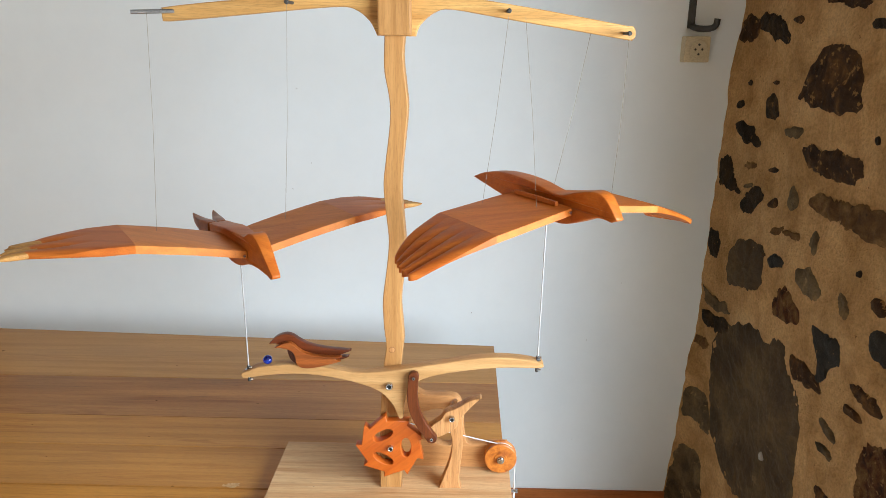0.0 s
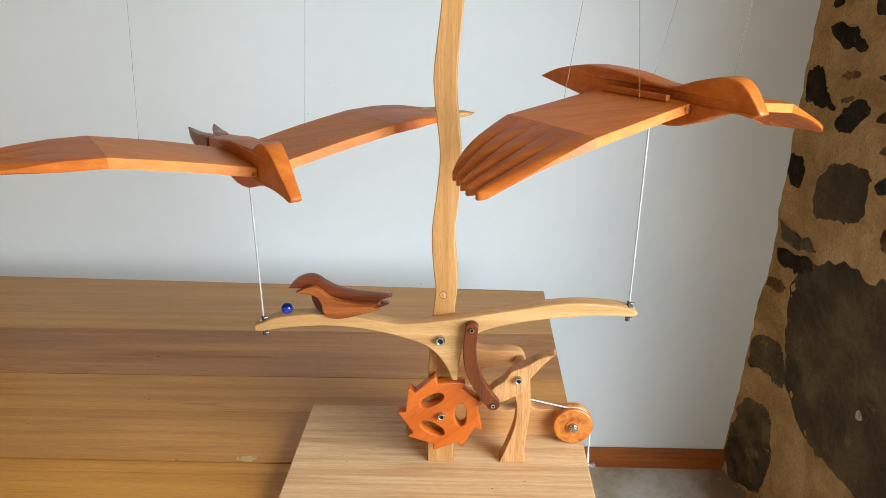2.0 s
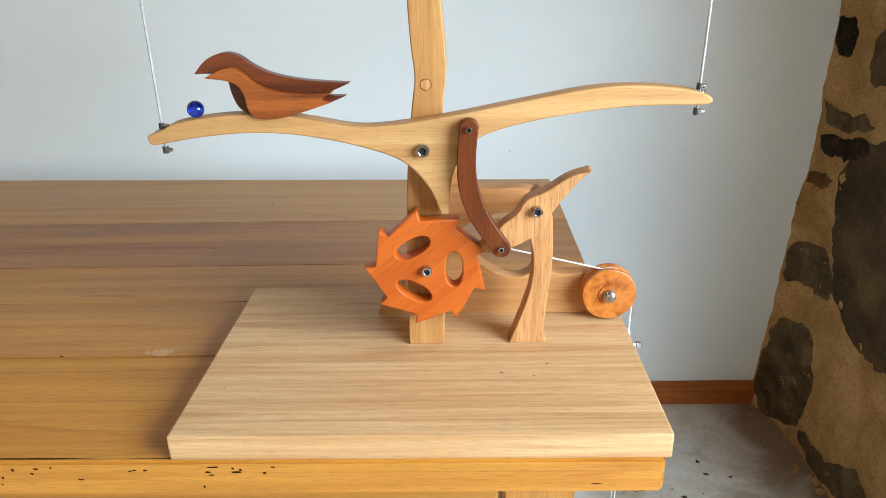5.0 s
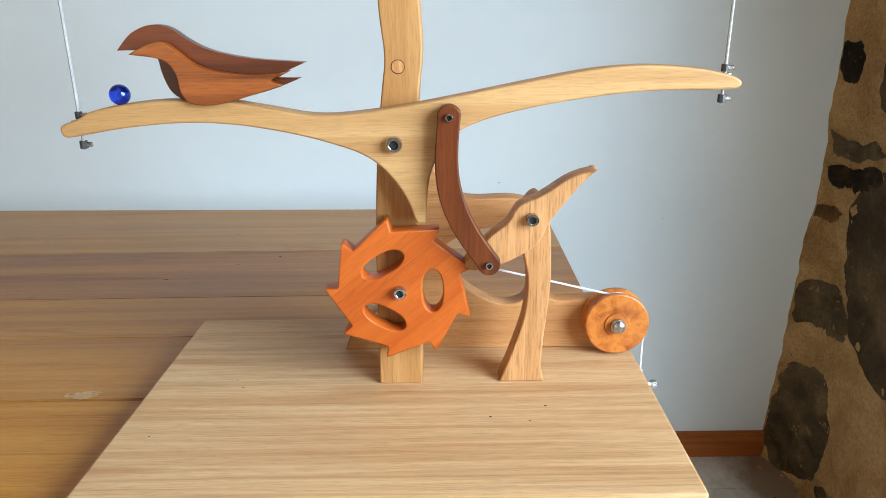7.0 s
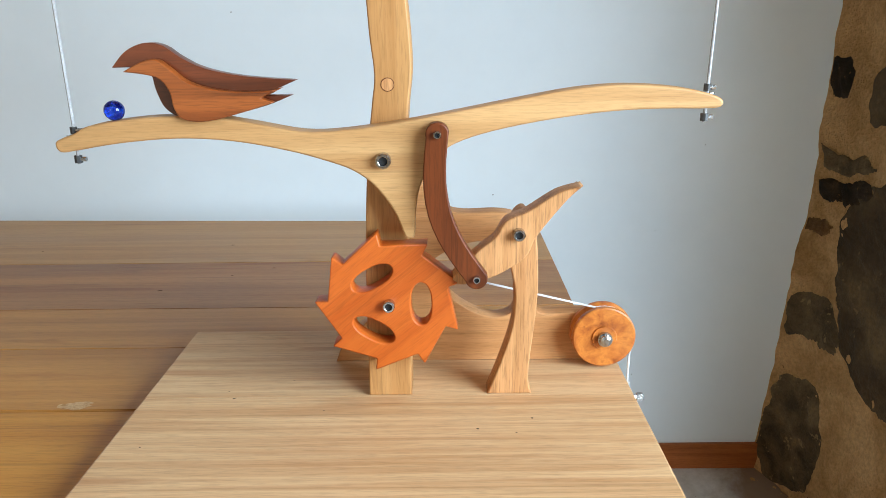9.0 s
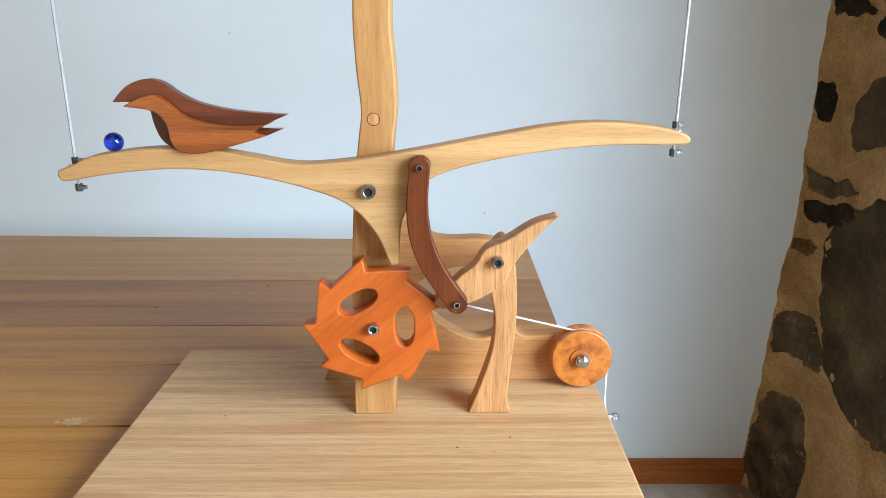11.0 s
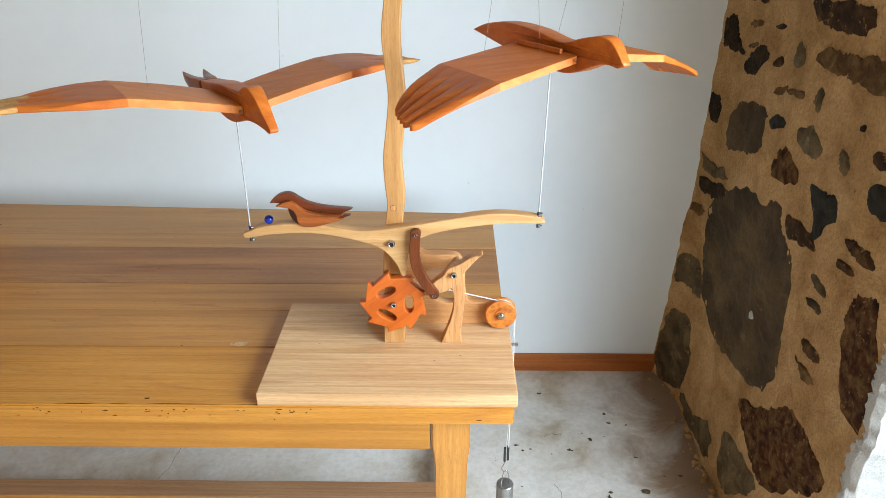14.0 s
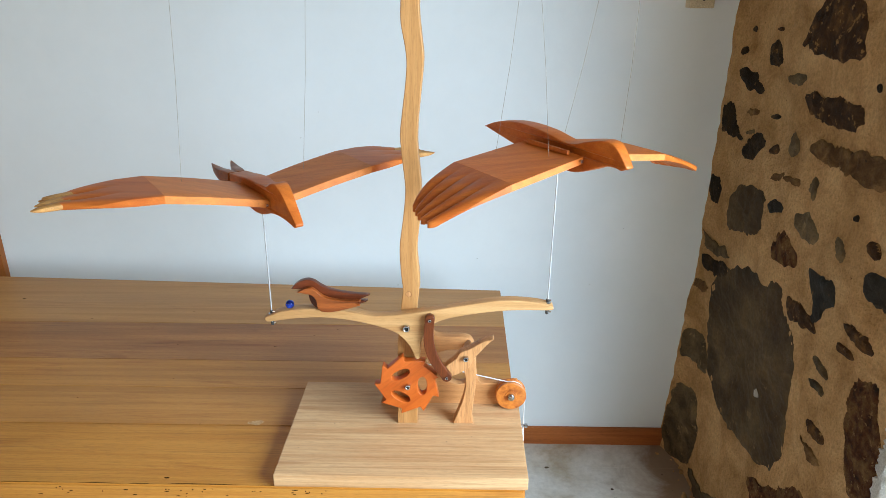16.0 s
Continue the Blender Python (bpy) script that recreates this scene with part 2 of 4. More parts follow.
M_stone = {
    "b": rough_mat("brown_stone", [(0.32, rgb(37, 24, 13)), (0.47, rgb(68, 45, 24)), (0.58, rgb(89, 62, 34)), (0.7, rgb(126, 89, 48))], 20, 0.8, 1.0, 0.006, spots=(44, 0.60, rgb(150, 112, 66)), gloss=0.18),
    "k": rough_mat("black_stone", [(0.32, rgb(22, 16, 10)), (0.5, rgb(48, 36, 22)), (0.6, rgb(66, 50, 31)), (0.72, rgb(104, 77, 45))], 20, 0.75, 1.0, 0.006, spots=(58, 0.64, rgb(124, 92, 53)), gloss=0.18),
    "g": rough_mat("grey_stone", [(0.32, rgb(66, 54, 36)), (0.48, rgb(98, 81, 56)), (0.58, rgb(118, 100, 72)), (0.7, rgb(146, 118, 78))], 14, 0.8, 1.0, 0.005, spots=(30, 0.63, rgb(138, 114, 80)), gloss=0.18),
    "n": rough_mat("blue_black_stone", [(0.3, rgb(23, 21, 18)), (0.7, rgb(54, 48, 38))], 16, 0.7, 0.7, 0.004, spots=(58, 0.64, rgb(122, 93, 58)), gloss=0.18),
    "t": rough_mat("mortar_smeared_stone", [(0.35, rgb(96, 68, 38)), (0.5, rgb(122, 90, 54)), (0.65, rgb(153, 118, 75))], 26, 0.88, 1.0, 0.006, spots=(40, 0.64, rgb(64, 47, 30)), gloss=0.18),
    "d": rough_mat("dark_smooth_stone", [(0.32, rgb(58, 45, 27)), (0.46, rgb(77, 60, 38)), (0.56, rgb(90, 73, 48)), (0.7, rgb(111, 90, 59))], 7, 0.72, 0.8, 0.004, spots=(24, 0.66, rgb(112, 90, 60)), gloss=0.18),
    "r": rough_mat("rust_stone", [(0.32, rgb(43, 28, 15)), (0.45, rgb(92, 53, 26)), (0.55, rgb(117, 82, 46)), (0.68, rgb(146, 109, 64))], 34, 0.88, 1.0, 0.007, spots=(70, 0.61, rgb(150, 114, 72)), gloss=0.18),
}
M_stone["w"] = M_plaster
M_ceiling = rough_mat("ceiling_paint", [(0.3, rgb(176, 169, 158)), (0.7, rgb(187, 180, 169))], 2, 0.8, 0.1, 0.001, grain=0.2)
M_steel = rough_mat("steel", [(0.3, grey(0.5)), (0.7, grey(0.66))], 60, 0.24, 0.1, 0.0003, metal=1.0)
M_dull = rough_mat("dull_steel", [(0.3, grey(0.28)), (0.7, grey(0.46))], 40, 0.38, 0.15, 0.0004, metal=1.0)
M_rod = rough_mat("grey_painted_rod", [(0.3, grey(0.36)), (0.7, grey(0.5))], 60, 0.45, 0.1, 0.0002)
M_iron = rough_mat("dark_iron", [(0.3, grey(0.05)), (0.7, grey(0.1))], 40, 0.5, 0.3, 0.0006, metal=0.6)
M_void = rough_mat("socket_shade_black", [(0.3, grey(0.006)), (0.7, grey(0.014))], 40, 0.8, 0.1, 0.0002)
M_black = rough_mat("black_plastic", [(0.3, grey(0.012)), (0.7, grey(0.03))], 40, 0.45, 0.1, 0.0003)
M_cord = rough_mat("white_cord", [(0.3, grey(0.62)), (0.7, grey(0.8))], 300, 0.7, 0.5, 0.0004)
M_thread = rough_mat("thin_thread", [(0.3, rgb(120, 114, 104)), (0.7, rgb(160, 152, 138))], 120, 0.7, 0.1, 0.0002)
M_socket = rough_mat("cream_plastic", [(0.3, rgb(206, 192, 160)), (0.7, rgb(220, 208, 178))], 20, 0.4, 0.05, 0.0003)
M_worn = rough_mat("worn_varnish", [(0.35, rgb(176, 124, 66)), (0.5, rgb(214, 176, 130)), (0.65, rgb(178, 128, 70))], 120, 0.6, 0.2, 0.0004)
M_hole = rough_mat("dark_hole", [(0.3, rgb(44, 26, 10)), (0.7, rgb(74, 48, 22))], 60, 0.9, 0.2, 0.0004, gloss=0.05)
M_litter = rough_mat("dry_litter", [(0.3, rgb(62, 52, 42)), (0.7, rgb(122, 104, 82))], 60, 0.9, 0.3, 0.001, gloss=0.1)
M_glass, gt, gb = mat_base("blue_glass", 0.03)
gb.inputs["Transmission Weight"].default_value = 0.85
gb.inputs["IOR"].default_value = 1.5
swirl = noise_node(gt, gt.nodes.new("ShaderNodeTexCoord").outputs["Object"], 60, 2, 0.5, 2.0)
gt.links.new(ramp(gt, swirl.outputs[0], [(0.4, rgb(14, 34, 150)), (0.6, rgb(40, 90, 220))]).outputs[0], gb.inputs["Base Color"])

# ---- building helpers ----


def thing(name, base, label, category, group="", kind=""):
    ob = new(name)
    ob.location = base
    ob.empty_display_size = 0.05
    return tagged(ob, label, category, group, kind)


def link_mesh(name, me, material, parent=None, label="", smooth=False):
    ob = new(name, me)
    if material:
        me.materials.clear()
        me.materials.append(material)
    if smooth:
        me.polygons.foreach_set("use_smooth", [True] * len(me.polygons))
        me.set_sharp_from_angle(angle=radians(32))
    if parent is not None:
        ob.parent = parent
        if parent.type == "EMPTY":
            ob.location = -Vector(parent.location)
    if label:
        ob["label"] = label
    return ob


def part(name, bm, material, parent=None, label="", smooth=False):
    me = bpy.data.meshes.new(name)
    bmesh.ops.recalc_face_normals(bm, faces=bm.faces[:])
    bm.to_mesh(me)
    bm.free()
    return link_mesh(name, me, material, parent, label, smooth)


def box(x0, x1, y0, y1, z0, z1, bevel=0.0, seg=2):
    bm = bmesh.new()
    bmesh.ops.create_cube(bm, size=1)
    for v in bm.verts:
        v.co = Vector((x0 + (v.co.x + 0.5) * (x1 - x0), y0 + (v.co.y + 0.5) * (y1 - y0), z0 + (v.co.z + 0.5) * (z1 - z0)))
    if bevel:
        bmesh.ops.bevel(bm, geom=bm.edges[:], offset=bevel, segments=seg, affect="EDGES", profile=0.6)
    return bm


def smooth_line(pts, n=5, closed=True):
    """Points on a rounded curve through the given ones; a doubled point makes a corner."""
    out, k = [], len(pts)
    for i in range(k if closed else k - 1):
        g = lambda j: Vector(pts[j % k] if closed else pts[max(0, min(k - 1, j))])
        p0, p1, p2, p3 = g(i - 1), g(i), g(i + 1), g(i + 2)
        if (p1 - p2).length < 1e-6:
            continue
        for s in range(n):
            u = s / n
            out.append(0.5 * (2 * p1 + (p2 - p0) * u + (2 * p0 - 5 * p1 + 4 * p2 - p3) * u * u + (3 * p1 - p0 - 3 * p2 + p3) * u ** 3))
    if not closed:
        out.append(Vector(pts[-1]))
    return out


def sawn(name, loops, y0, y1, material, parent=None, label="", bevel=0.0015, m=None):
    """A board sawn to an outline in x and z, with holes, from y0 (front) to y1, its edges rounded."""
    cu = bpy.data.curves.new(name, "CURVE")
    cu.dimensions, cu.fill_mode = "2D", "BOTH"
    cu.extrude, cu.bevel_depth, cu.bevel_resolution, cu.offset = (y1 - y0) / 2 - bevel, bevel, 2, -bevel
    for lp in loops:
        sp = cu.splines.new("POLY")
        sp.points.add(len(lp) - 1)
        for p, q in zip(sp.points, lp):
            p.co = (q[0], q[1], 0, 1)
        sp.use_cyclic_u = True
    tmp = bpy.data.objects.new(name, cu)
    me = bpy.data.meshes.new_from_object(tmp)
    bpy.data.objects.remove(tmp)
    bpy.data.curves.remove(cu)
    stand = Matrix.Translation((0, (y0 + y1) / 2, 0)) @ Matrix.Rotation(radians(90), 4, "X")
    weld = bmesh.new()
    weld.from_mesh(me)
    bmesh.ops.remove_doubles(weld, verts=weld.verts[:], dist=1e-5)
    weld.to_mesh(me)
    weld.free()
    me.transform((m or Matrix()) @ stand)
    me.name = name
    return link_mesh(name, me, material, parent, label)


def rod(points, radius, sides=8, cap=True):
    """A round bar or cord through the points."""
    bm = bmesh.new()
    pts = [Vector(p) for p in points]
    rings = []
    for i, p in enumerate(pts):
        d = (pts[min(i + 1, len(pts) - 1)] - pts[max(i - 1, 0)]).normalized()
        a = d.orthogonal().normalized() if not rings else (axis_a - d * axis_a.dot(d)).normalized()
        axis_a = a
        b = d.cross(a)
        rings.append([bm.verts.new(p + radius * (a * math.cos(q) + b * math.sin(q))) for q in [2 * math.pi * k / sides for k in range(sides)]])
    for r, s in zip(rings, rings[1:]):
        for k in range(sides):
            bm.faces.new((r[k], r[(k + 1) % sides], s[(k + 1) % sides], s[k]))
    if cap:
        bm.faces.new(rings[0][::-1])
        bm.faces.new(rings[-1])
    return bm


def turned(profile, centre, axis="Y", sides=32):
    """A turned solid: (distance along the axis, radius) from end to end."""
    bm = bmesh.new()
    rings = []
    for h, r in profile:
        ring = []
        for k in range(sides):
            q = 2 * math.pi * k / sides
            c, s = r * math.cos(q), r * math.sin(q)
            v = {"Y": (c, h, s), "X": (h, c, s), "Z": (c, s, h)}[axis]
            ring.append(bm.verts.new(Vector(centre) + Vector(v)))
        rings.append(ring)
    for a, b in zip(rings, rings[1:]):
        for k in range(sides):
            bm.faces.new((a[k], a[(k + 1) % sides], b[(k + 1) % sides], b[k]))
    bm.faces.new(rings[0])
    bm.faces.new(rings[-1])
    return bm


def bolt(parent, x, y, z, r, out=0.006, label="steel bolt head"):
    """A round-headed socket bolt that sticks out towards the front by out."""
    washer = part("bolt", turned([(-out + 0.003, r * 0.56), (-out + 0.0004, r * 0.56), (-out, r * 0.64), (-out, r * 0.86), (-out + r * 0.2, r), (0.0, r)], (x, y, z), "Y", 20), M_steel, parent, label)
    # near-black disc paints the shade down inside the hex socket
    part("socket", turned([(-out + 0.0022, r * 0.57), (-out + 0.003, r * 0.57)], (x, y, z), "Y", 12), M_void, washer, "hex socket, coloured near black for the shade inside")
    return washer


# ---- room ----


def wall_x(y, z):
    """The face of the stone wall: roughly plumb, bulging into the corner near the floor."""
    near = math.exp(-max(0.0, 1.87 - y) / 0.07)
    n = noise.noise(Vector((0.3, y * 3.1, z * 3.1))) * 0.014 + noise.noise(Vector((4.3, y * 11, z * 11))) * 0.006 + noise.noise(Vector((9.3, y * 34, z * 34))) * 0.0036 + min(0.0, noise.noise(Vector((2.3, y * 60, z * 24))) + 0.25) * -0.007
    return 0.828 - near * max(0.0, 0.062 - 0.036 * z) - 0.09 * max(0, 0.3 - z) + n


def stone_wall():
    bm = bmesh.new()
    ys = [0.812 + 0.0105 * i for i in range(103)]
    zs = [-0.01 + 0.0125 * k for k in range(214)]
    grid = [[bm.verts.new((wall_x(y, z), y, z)) for z in zs] for y in ys]
    back = [[bm.verts.new((1.32, y, z)) for z in (zs[0], zs[-1])] for y in (ys[0], ys[-1])]
    for a, b in zip(grid, grid[1:]):
        for k in range(len(zs) - 1):
            bm.faces.new((a[k], b[k], b[k + 1], a[k + 1]))
    bm.faces.new([*grid[0], back[0][1], back[0][0]])
    bm.faces.new([*grid[-1], back[1][1], back[1][0]])
    bm.faces.new((back[0][0], back[0][1], back[1][1], back[1][0]))
    bm.faces.new([g[-1] for g in grid] + [back[1][1], back[0][1]])
    return part("wall_east", bm, M_mortar, smooth=True)


def structure(ob, label, category):
    return tagged(ob, label, category, kind="structure")


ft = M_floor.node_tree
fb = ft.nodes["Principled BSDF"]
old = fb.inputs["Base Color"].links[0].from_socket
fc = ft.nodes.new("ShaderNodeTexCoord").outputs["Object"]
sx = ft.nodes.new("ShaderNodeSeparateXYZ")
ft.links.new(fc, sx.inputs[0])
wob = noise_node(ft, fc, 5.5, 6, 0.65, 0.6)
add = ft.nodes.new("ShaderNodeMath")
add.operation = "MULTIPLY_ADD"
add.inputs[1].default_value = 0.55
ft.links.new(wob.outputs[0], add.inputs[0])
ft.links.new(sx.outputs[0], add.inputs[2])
# brown dirt and dim light painted in together, growing towards the stone wall
earth_dim = ramp(ft, add.outputs[0], [(0.84, grey(0)), (1.05, grey(0.85))]).outputs[0]
ft.links.new(mix(ft, "MIX", earth_dim, old, rgb(122, 92, 60)), fb.inputs["Base Color"])
floor = structure(part("floor", box(-3.3, 4.0, -3.0, 2.3, -0.12, 0.0), M_floor), "worn grey concrete floor, brown dirt stains and dim light painted towards the stone wall", "floor")
wall_n = structure(part("wall_north", box(-3.2, 0.9, 1.862, 2.06, 0.0, 2.6), M_wall), "smooth white painted wall", "wall")
# west and south walls and ceiling are unseen, toned to steer bounce light
wall_w = structure(part("wall_west", box(-3.3, -3.1, -2.7, 1.862, 0.0, 2.6), M_mortar), "unseen sandy mortar wall closing the room, toned to cut bounce", "wall")
ceiling = structure(part("ceiling", box(-3.3, 1.32, -2.7, 2.06, 2.6, 2.75), M_ceiling), "unseen grey ceiling closing the room, its tone set for the bounce", "ceiling")
wall_e = structure(stone_wall(), "rubble wall of dark stones in sandy mortar", "wall")
structure(part("wall_east_south", box(0.82, 1.32, -2.7, -0.98, 0.0, 2.6), M_mortar), "sandy mortar wall beside the opening", "wall")
structure(part("wall_east_lintel", box(0.82, 1.32, -0.98, 0.812, 2.08, 2.6), M_mortar), "sandy mortar wall over the opening", "wall")
for x0, x1, z0, z1 in ((-3.1, -2.1, 0, 2.6), (-0.1, 0.82, 0, 2.6), (-2.1, -0.1, 0, 0.75), (-2.1, -0.1, 2.35, 2.6)):
    structure(part("wall_south", box(x0, x1, -2.7, -2.5, z0, z1), M_mortar), "unseen sandy wall with an added gap for the fill lamp, toned to cut bounce", "wall")


def door_jamb():
    """The plastered side of the opening, its crust feathering out unevenly over the stone wall."""
    bm = bmesh.new()
    rows = []
    for i in range(340):
        z = 2.08 * i / 339
        e = 0.79 + 0.012 * noise.noise(Vector((1, z * 9, 3))) + 0.006 * noise.noise(Vector((2, z * 31, 3)))
        x = wall_x(0.82, z)
        lip = e + 0.055 + 0.030 * noise.noise(Vector((5, z * 14, 1))) + 0.020 * noise.noise(Vector((7, z * 60, 1))) + 0.012 * noise.noise(Vector((8, z * 170, 1)))
        puff = 0.004 * noise.noise(Vector((4, z * 48, 2))) + 0.003 * noise.noise(Vector((6, z * 110, 2)))
        rows.append([bm.verts.new(p) for p in ((x + 0.002, lip, z), (x - 0.004 + puff, lip - 0.006, z), (x - 0.006 - puff, e + 0.024, z), (x + 0.004 + puff, e + 0.008, z), (x + 0.03, e + puff, z), (1.32, e - 0.004, z))])
    for p, q in zip(rows, rows[1:]):
        for k in range(5):
            bm.faces.new((p[k], p[k + 1], q[k + 1], q[k]))
    structure(part("door_jamb", bm, M_plaster, smooth=True), "bright white plastered jamb of the opening", "jamb")


door_jamb()
structure(part("baseboard", box(-1.49, 0.79, 1.852, 1.862, 0.0, 0.083, 0.002), M_trim), "orange-brown wooden baseboard along the white wall", "baseboard")
bm = box(-1.49, 0.79, 1.740, 1.852, -0.002, 0.012)
for v in bm.verts:
    if v.co.y < 1.8 and v.co.z > 0:
        v.co.z = 0.001
structure(part("trim", bm, M_floor), "sloping strip of concrete along the baseboard's foot", "floor edge")
casing = structure(part("trim", box(-1.60, -1.49, 1.838, 1.862, 0.0, 2.12, 0.003), M_casing), "orange-brown wooden door casing on the white wall", "trim")

# ---- table ----
TOP, THICK, X_L, X_R, Y_F = 0.75, 0.038, -1.8, 0.143, 0.726


def dining_table():
    tb = thing("dining_table", (-0.8, 1.15, 0), "long varnished yellow-brown wooden table with worn edges", "table")
    seams = [Y_F, 0.910, 1.047, 1.166, 1.353]
    back = lambda x: 1.5765 + (X_R - x) * 0.0445
    for i, y in enumerate(seams):
        bm = box(X_L, X_R, y, seams[i + 1] - 0.0003 if i < 4 else 1.57, TOP - THICK, TOP)
        if i == 4:
            for v in bm.verts:
                if v.co.y > 1.5:
                    v.co.y = back(v.co.x)
        bmesh.ops.bevel(bm, geom=[e for e in bm.edges], offset=0.0009 if i else 0.003, segments=2, affect="EDGES")
        part("plank", bm, (M_table_front, M_table_warm, M_table_warm, M_table_mid, M_table)[i], tb, "" if i else "yellower front plank with a worn edge")
    part("apron", box(-1.69, -0.005, 0.747, 0.772, 0.636, TOP - THICK, 0.003), M_apron, tb, "yellow front rail under the tabletop")
    part("apron", box(-1.69, -0.005, 1.50, 1.525, 0.636, TOP - THICK, 0.003), M_apron, tb)
    part("apron", box(0.036, 0.06, 0.815, 1.47, 0.636, TOP - THICK, 0.003), M_apron, tb)
    for x, y in ((-0.002, 0.744), (-0.002, 1.46), (-1.76, 0.744), (-1.76, 1.46)):
        bm = bmesh.new()
        rings = []
        for z, a in ((0.0, 0.016), (0.45, 0.007), (0.60, 0.004), (0.645, 0.0), (TOP - THICK, 0.0)):
            rings.append([bm.verts.new((x + p, y + q, z)) for p, q in ((a, a), (0.069 - a, a), (0.069 - a, 0.069 - a), (a, 0.069 - a))])
        for r, s in zip(rings, rings[1:]):
            for k in range(4):
                bm.faces.new((r[k], r[(k + 1) % 4], s[(k + 1) % 4], s[k]))
        bm.faces.new(rings[0])
        bm.faces.new(rings[-1])
        bmesh.ops.bevel(bm, geom=[e for e in bm.edges if abs(e.verts[0].co.z - e.verts[1].co.z) > 0.01], offset=0.003, segments=2, affect="EDGES")
        part("leg", bm, M_table_leg, tb)
    rail = part("stretcher", box(-1.74, 0.02, 1.15, 1.212, 0.055, 0.10, 0.004), M_stretch, tb, "long low stretcher, worn brown on top")
    rail.data.materials.append(M_apron)
    for p in rail.data.polygons:
        if p.normal.y < -0.8:
            p.material_index = 1
    for x in (0.012, -1.746):
        part("stretcher", box(x, x + 0.042, 0.813, 1.462, 0.055, 0.098, 0.004), M_apron, tb)
    rn = random.Random(9)
    bm = bmesh.new()
    for k in range(34):
        x, z = (rn.uniform(-0.75, -0.2) if k < 24 else rn.uniform(-0.75, 0.13)), TOP - 0.006 - 0.022 * rn.random() ** 2
        w, h = rn.choice((0.0015, 0.002, 0.003, 0.006)), rn.choice((0.0008, 0.0012, 0.0016))
        ring = [bm.verts.new((x + w * rn.uniform(0.6, 1.2) * math.cos(q), Y_F - 0.0003, z + h * rn.uniform(0.6, 1.2) * math.sin(q))) for q in [2 * math.pi * j / 7 for j in range(7)]]
        mid = bm.verts.new((x, Y_F - 0.0006, z))
        for j in range(7):
            bm.faces.new((ring[j], ring[(j + 1) % 7], mid))
    for k in range(26):
        x, y = rn.uniform(-1.3, 0.05), rn.uniform(0.74, 1.5)
        w = rn.choice((0.0012, 0.0016, 0.003))
        ring = [bm.verts.new((x + 2 * w * rn.uniform(0.6, 1.2) * math.cos(q), y + w * rn.uniform(0.5, 1.0) * math.sin(q), TOP + 0.0003)) for q in [2 * math.pi * j / 7 for j in range(7)]]
        mid = bm.verts.new((x, y, TOP + 0.0005))
        for j in range(7):
            bm.faces.new((ring[j], ring[(j + 1) % 7], mid))
    # the split line along the worn front edge
    x = -1.35
    while x < -0.32:
        run = rn.uniform(0.04, 0.16)
        y = Y_F + 0.0045 + rn.uniform(-0.001, 0.0015)
        w = rn.uniform(0.0004, 0.0011)
        ring = [bm.verts.new((x + run * c, y + w * d + 0.002 * (c - 0.5) * rn.uniform(-1, 1), TOP + 0.0004)) for c, d in ((0, 0), (0.2, -0.8), (0.6, -1), (1, 0), (0.7, 0.9), (0.25, 1))]
        bm.faces.new(ring)
        x += run + rn.uniform(0.0, 0.04)
    nk = part("worm_holes", bm, M_hole, tb, "dark worm holes and nicks")
    nk["kind"] = "stuff"
    bm = bmesh.new()
    ring = [bm.verts.new((-0.388 + 0.017 * rn.uniform(0.6, 1.2) * math.cos(q), 0.918 + 0.010 * rn.uniform(0.5, 1.1) * math.sin(q), TOP + 0.0003)) for q in [2 * math.pi * j / 20 for j in range(20)]]
    mid = bm.verts.new((-0.388, 0.918, TOP + 0.0006))
    for j in range(20):
        bm.faces.new((ring[j], ring[(j + 1) % 20], mid))
    part("worn_patch", bm, M_worn, tb, "small pale patch of worn varnish")
    return tb


table = dining_table()

# ---- kinetic sculpture ----
BZ = 0.776
sc = thing("kinetic_sculpture", (-0.08, 0.88, 0.75), "wooden balance sculpture with ratchet wheel, rocker arm and tall wavy post", "sculpture")
board = part("base_board", box(-0.305, 0.148, 0.7275, 0.8866, 0.7502, BZ, 0.0018, 2), M_board, sc, "pale planed wooden base board")
part("board_plank", box(-0.3048, 0.1478, 0.8864, 1.034, 0.7502, BZ - 0.0002, 0.0008, 2), M_board_back, board, "second glued plank of the board")

post = smooth_line([(-0.096, BZ), (-0.096, BZ), (-0.094, 0.90), (-0.089, 0.99), (-0.083, 1.04), (-0.080, 1.065), (-0.083, 1.10), (-0.084, 1.15), (-0.077, 1.203), (-0.072, 1.255), (-0.076, 1.305), (-0.079, 1.35), (-0.075, 1.388), (-0.069, 1.432), (-0.066, 1.467), (-0.068, 1.495), (-0.074, 1.53), (-0.074, 1.56), (-0.072, 1.60), (-0.072, 1.60),
                    (-0.040, 1.60), (-0.040, 1.60), (-0.0445, 1.556), (-0.041, 1.511), (-0.038, 1.476), (-0.042, 1.432), (-0.048, 1.377), (-0.050, 1.335), (-0.047, 1.292), (-0.0445, 1.253), (-0.047, 1.203), (-0.0535, 1.145), (-0.051, 1.10), (-0.050, 1.068), (-0.054, 1.03), (-0.057, 0.95), (-0.057, BZ), (-0.057, BZ)], 4)
upright = sawn("post", [post], 0.887, 0.922, M_post, sc, "tall wavy light-brown post")
plug = part("knot_plug", turned([(-0.0004, 0.004), (-0.0004, 0.0050), (0.001, 0.0052), (0.003, 0.0052)], (-0.0695, 0.887, 1.057), "Y", 20), M_oak, upright, "round wooden plug")
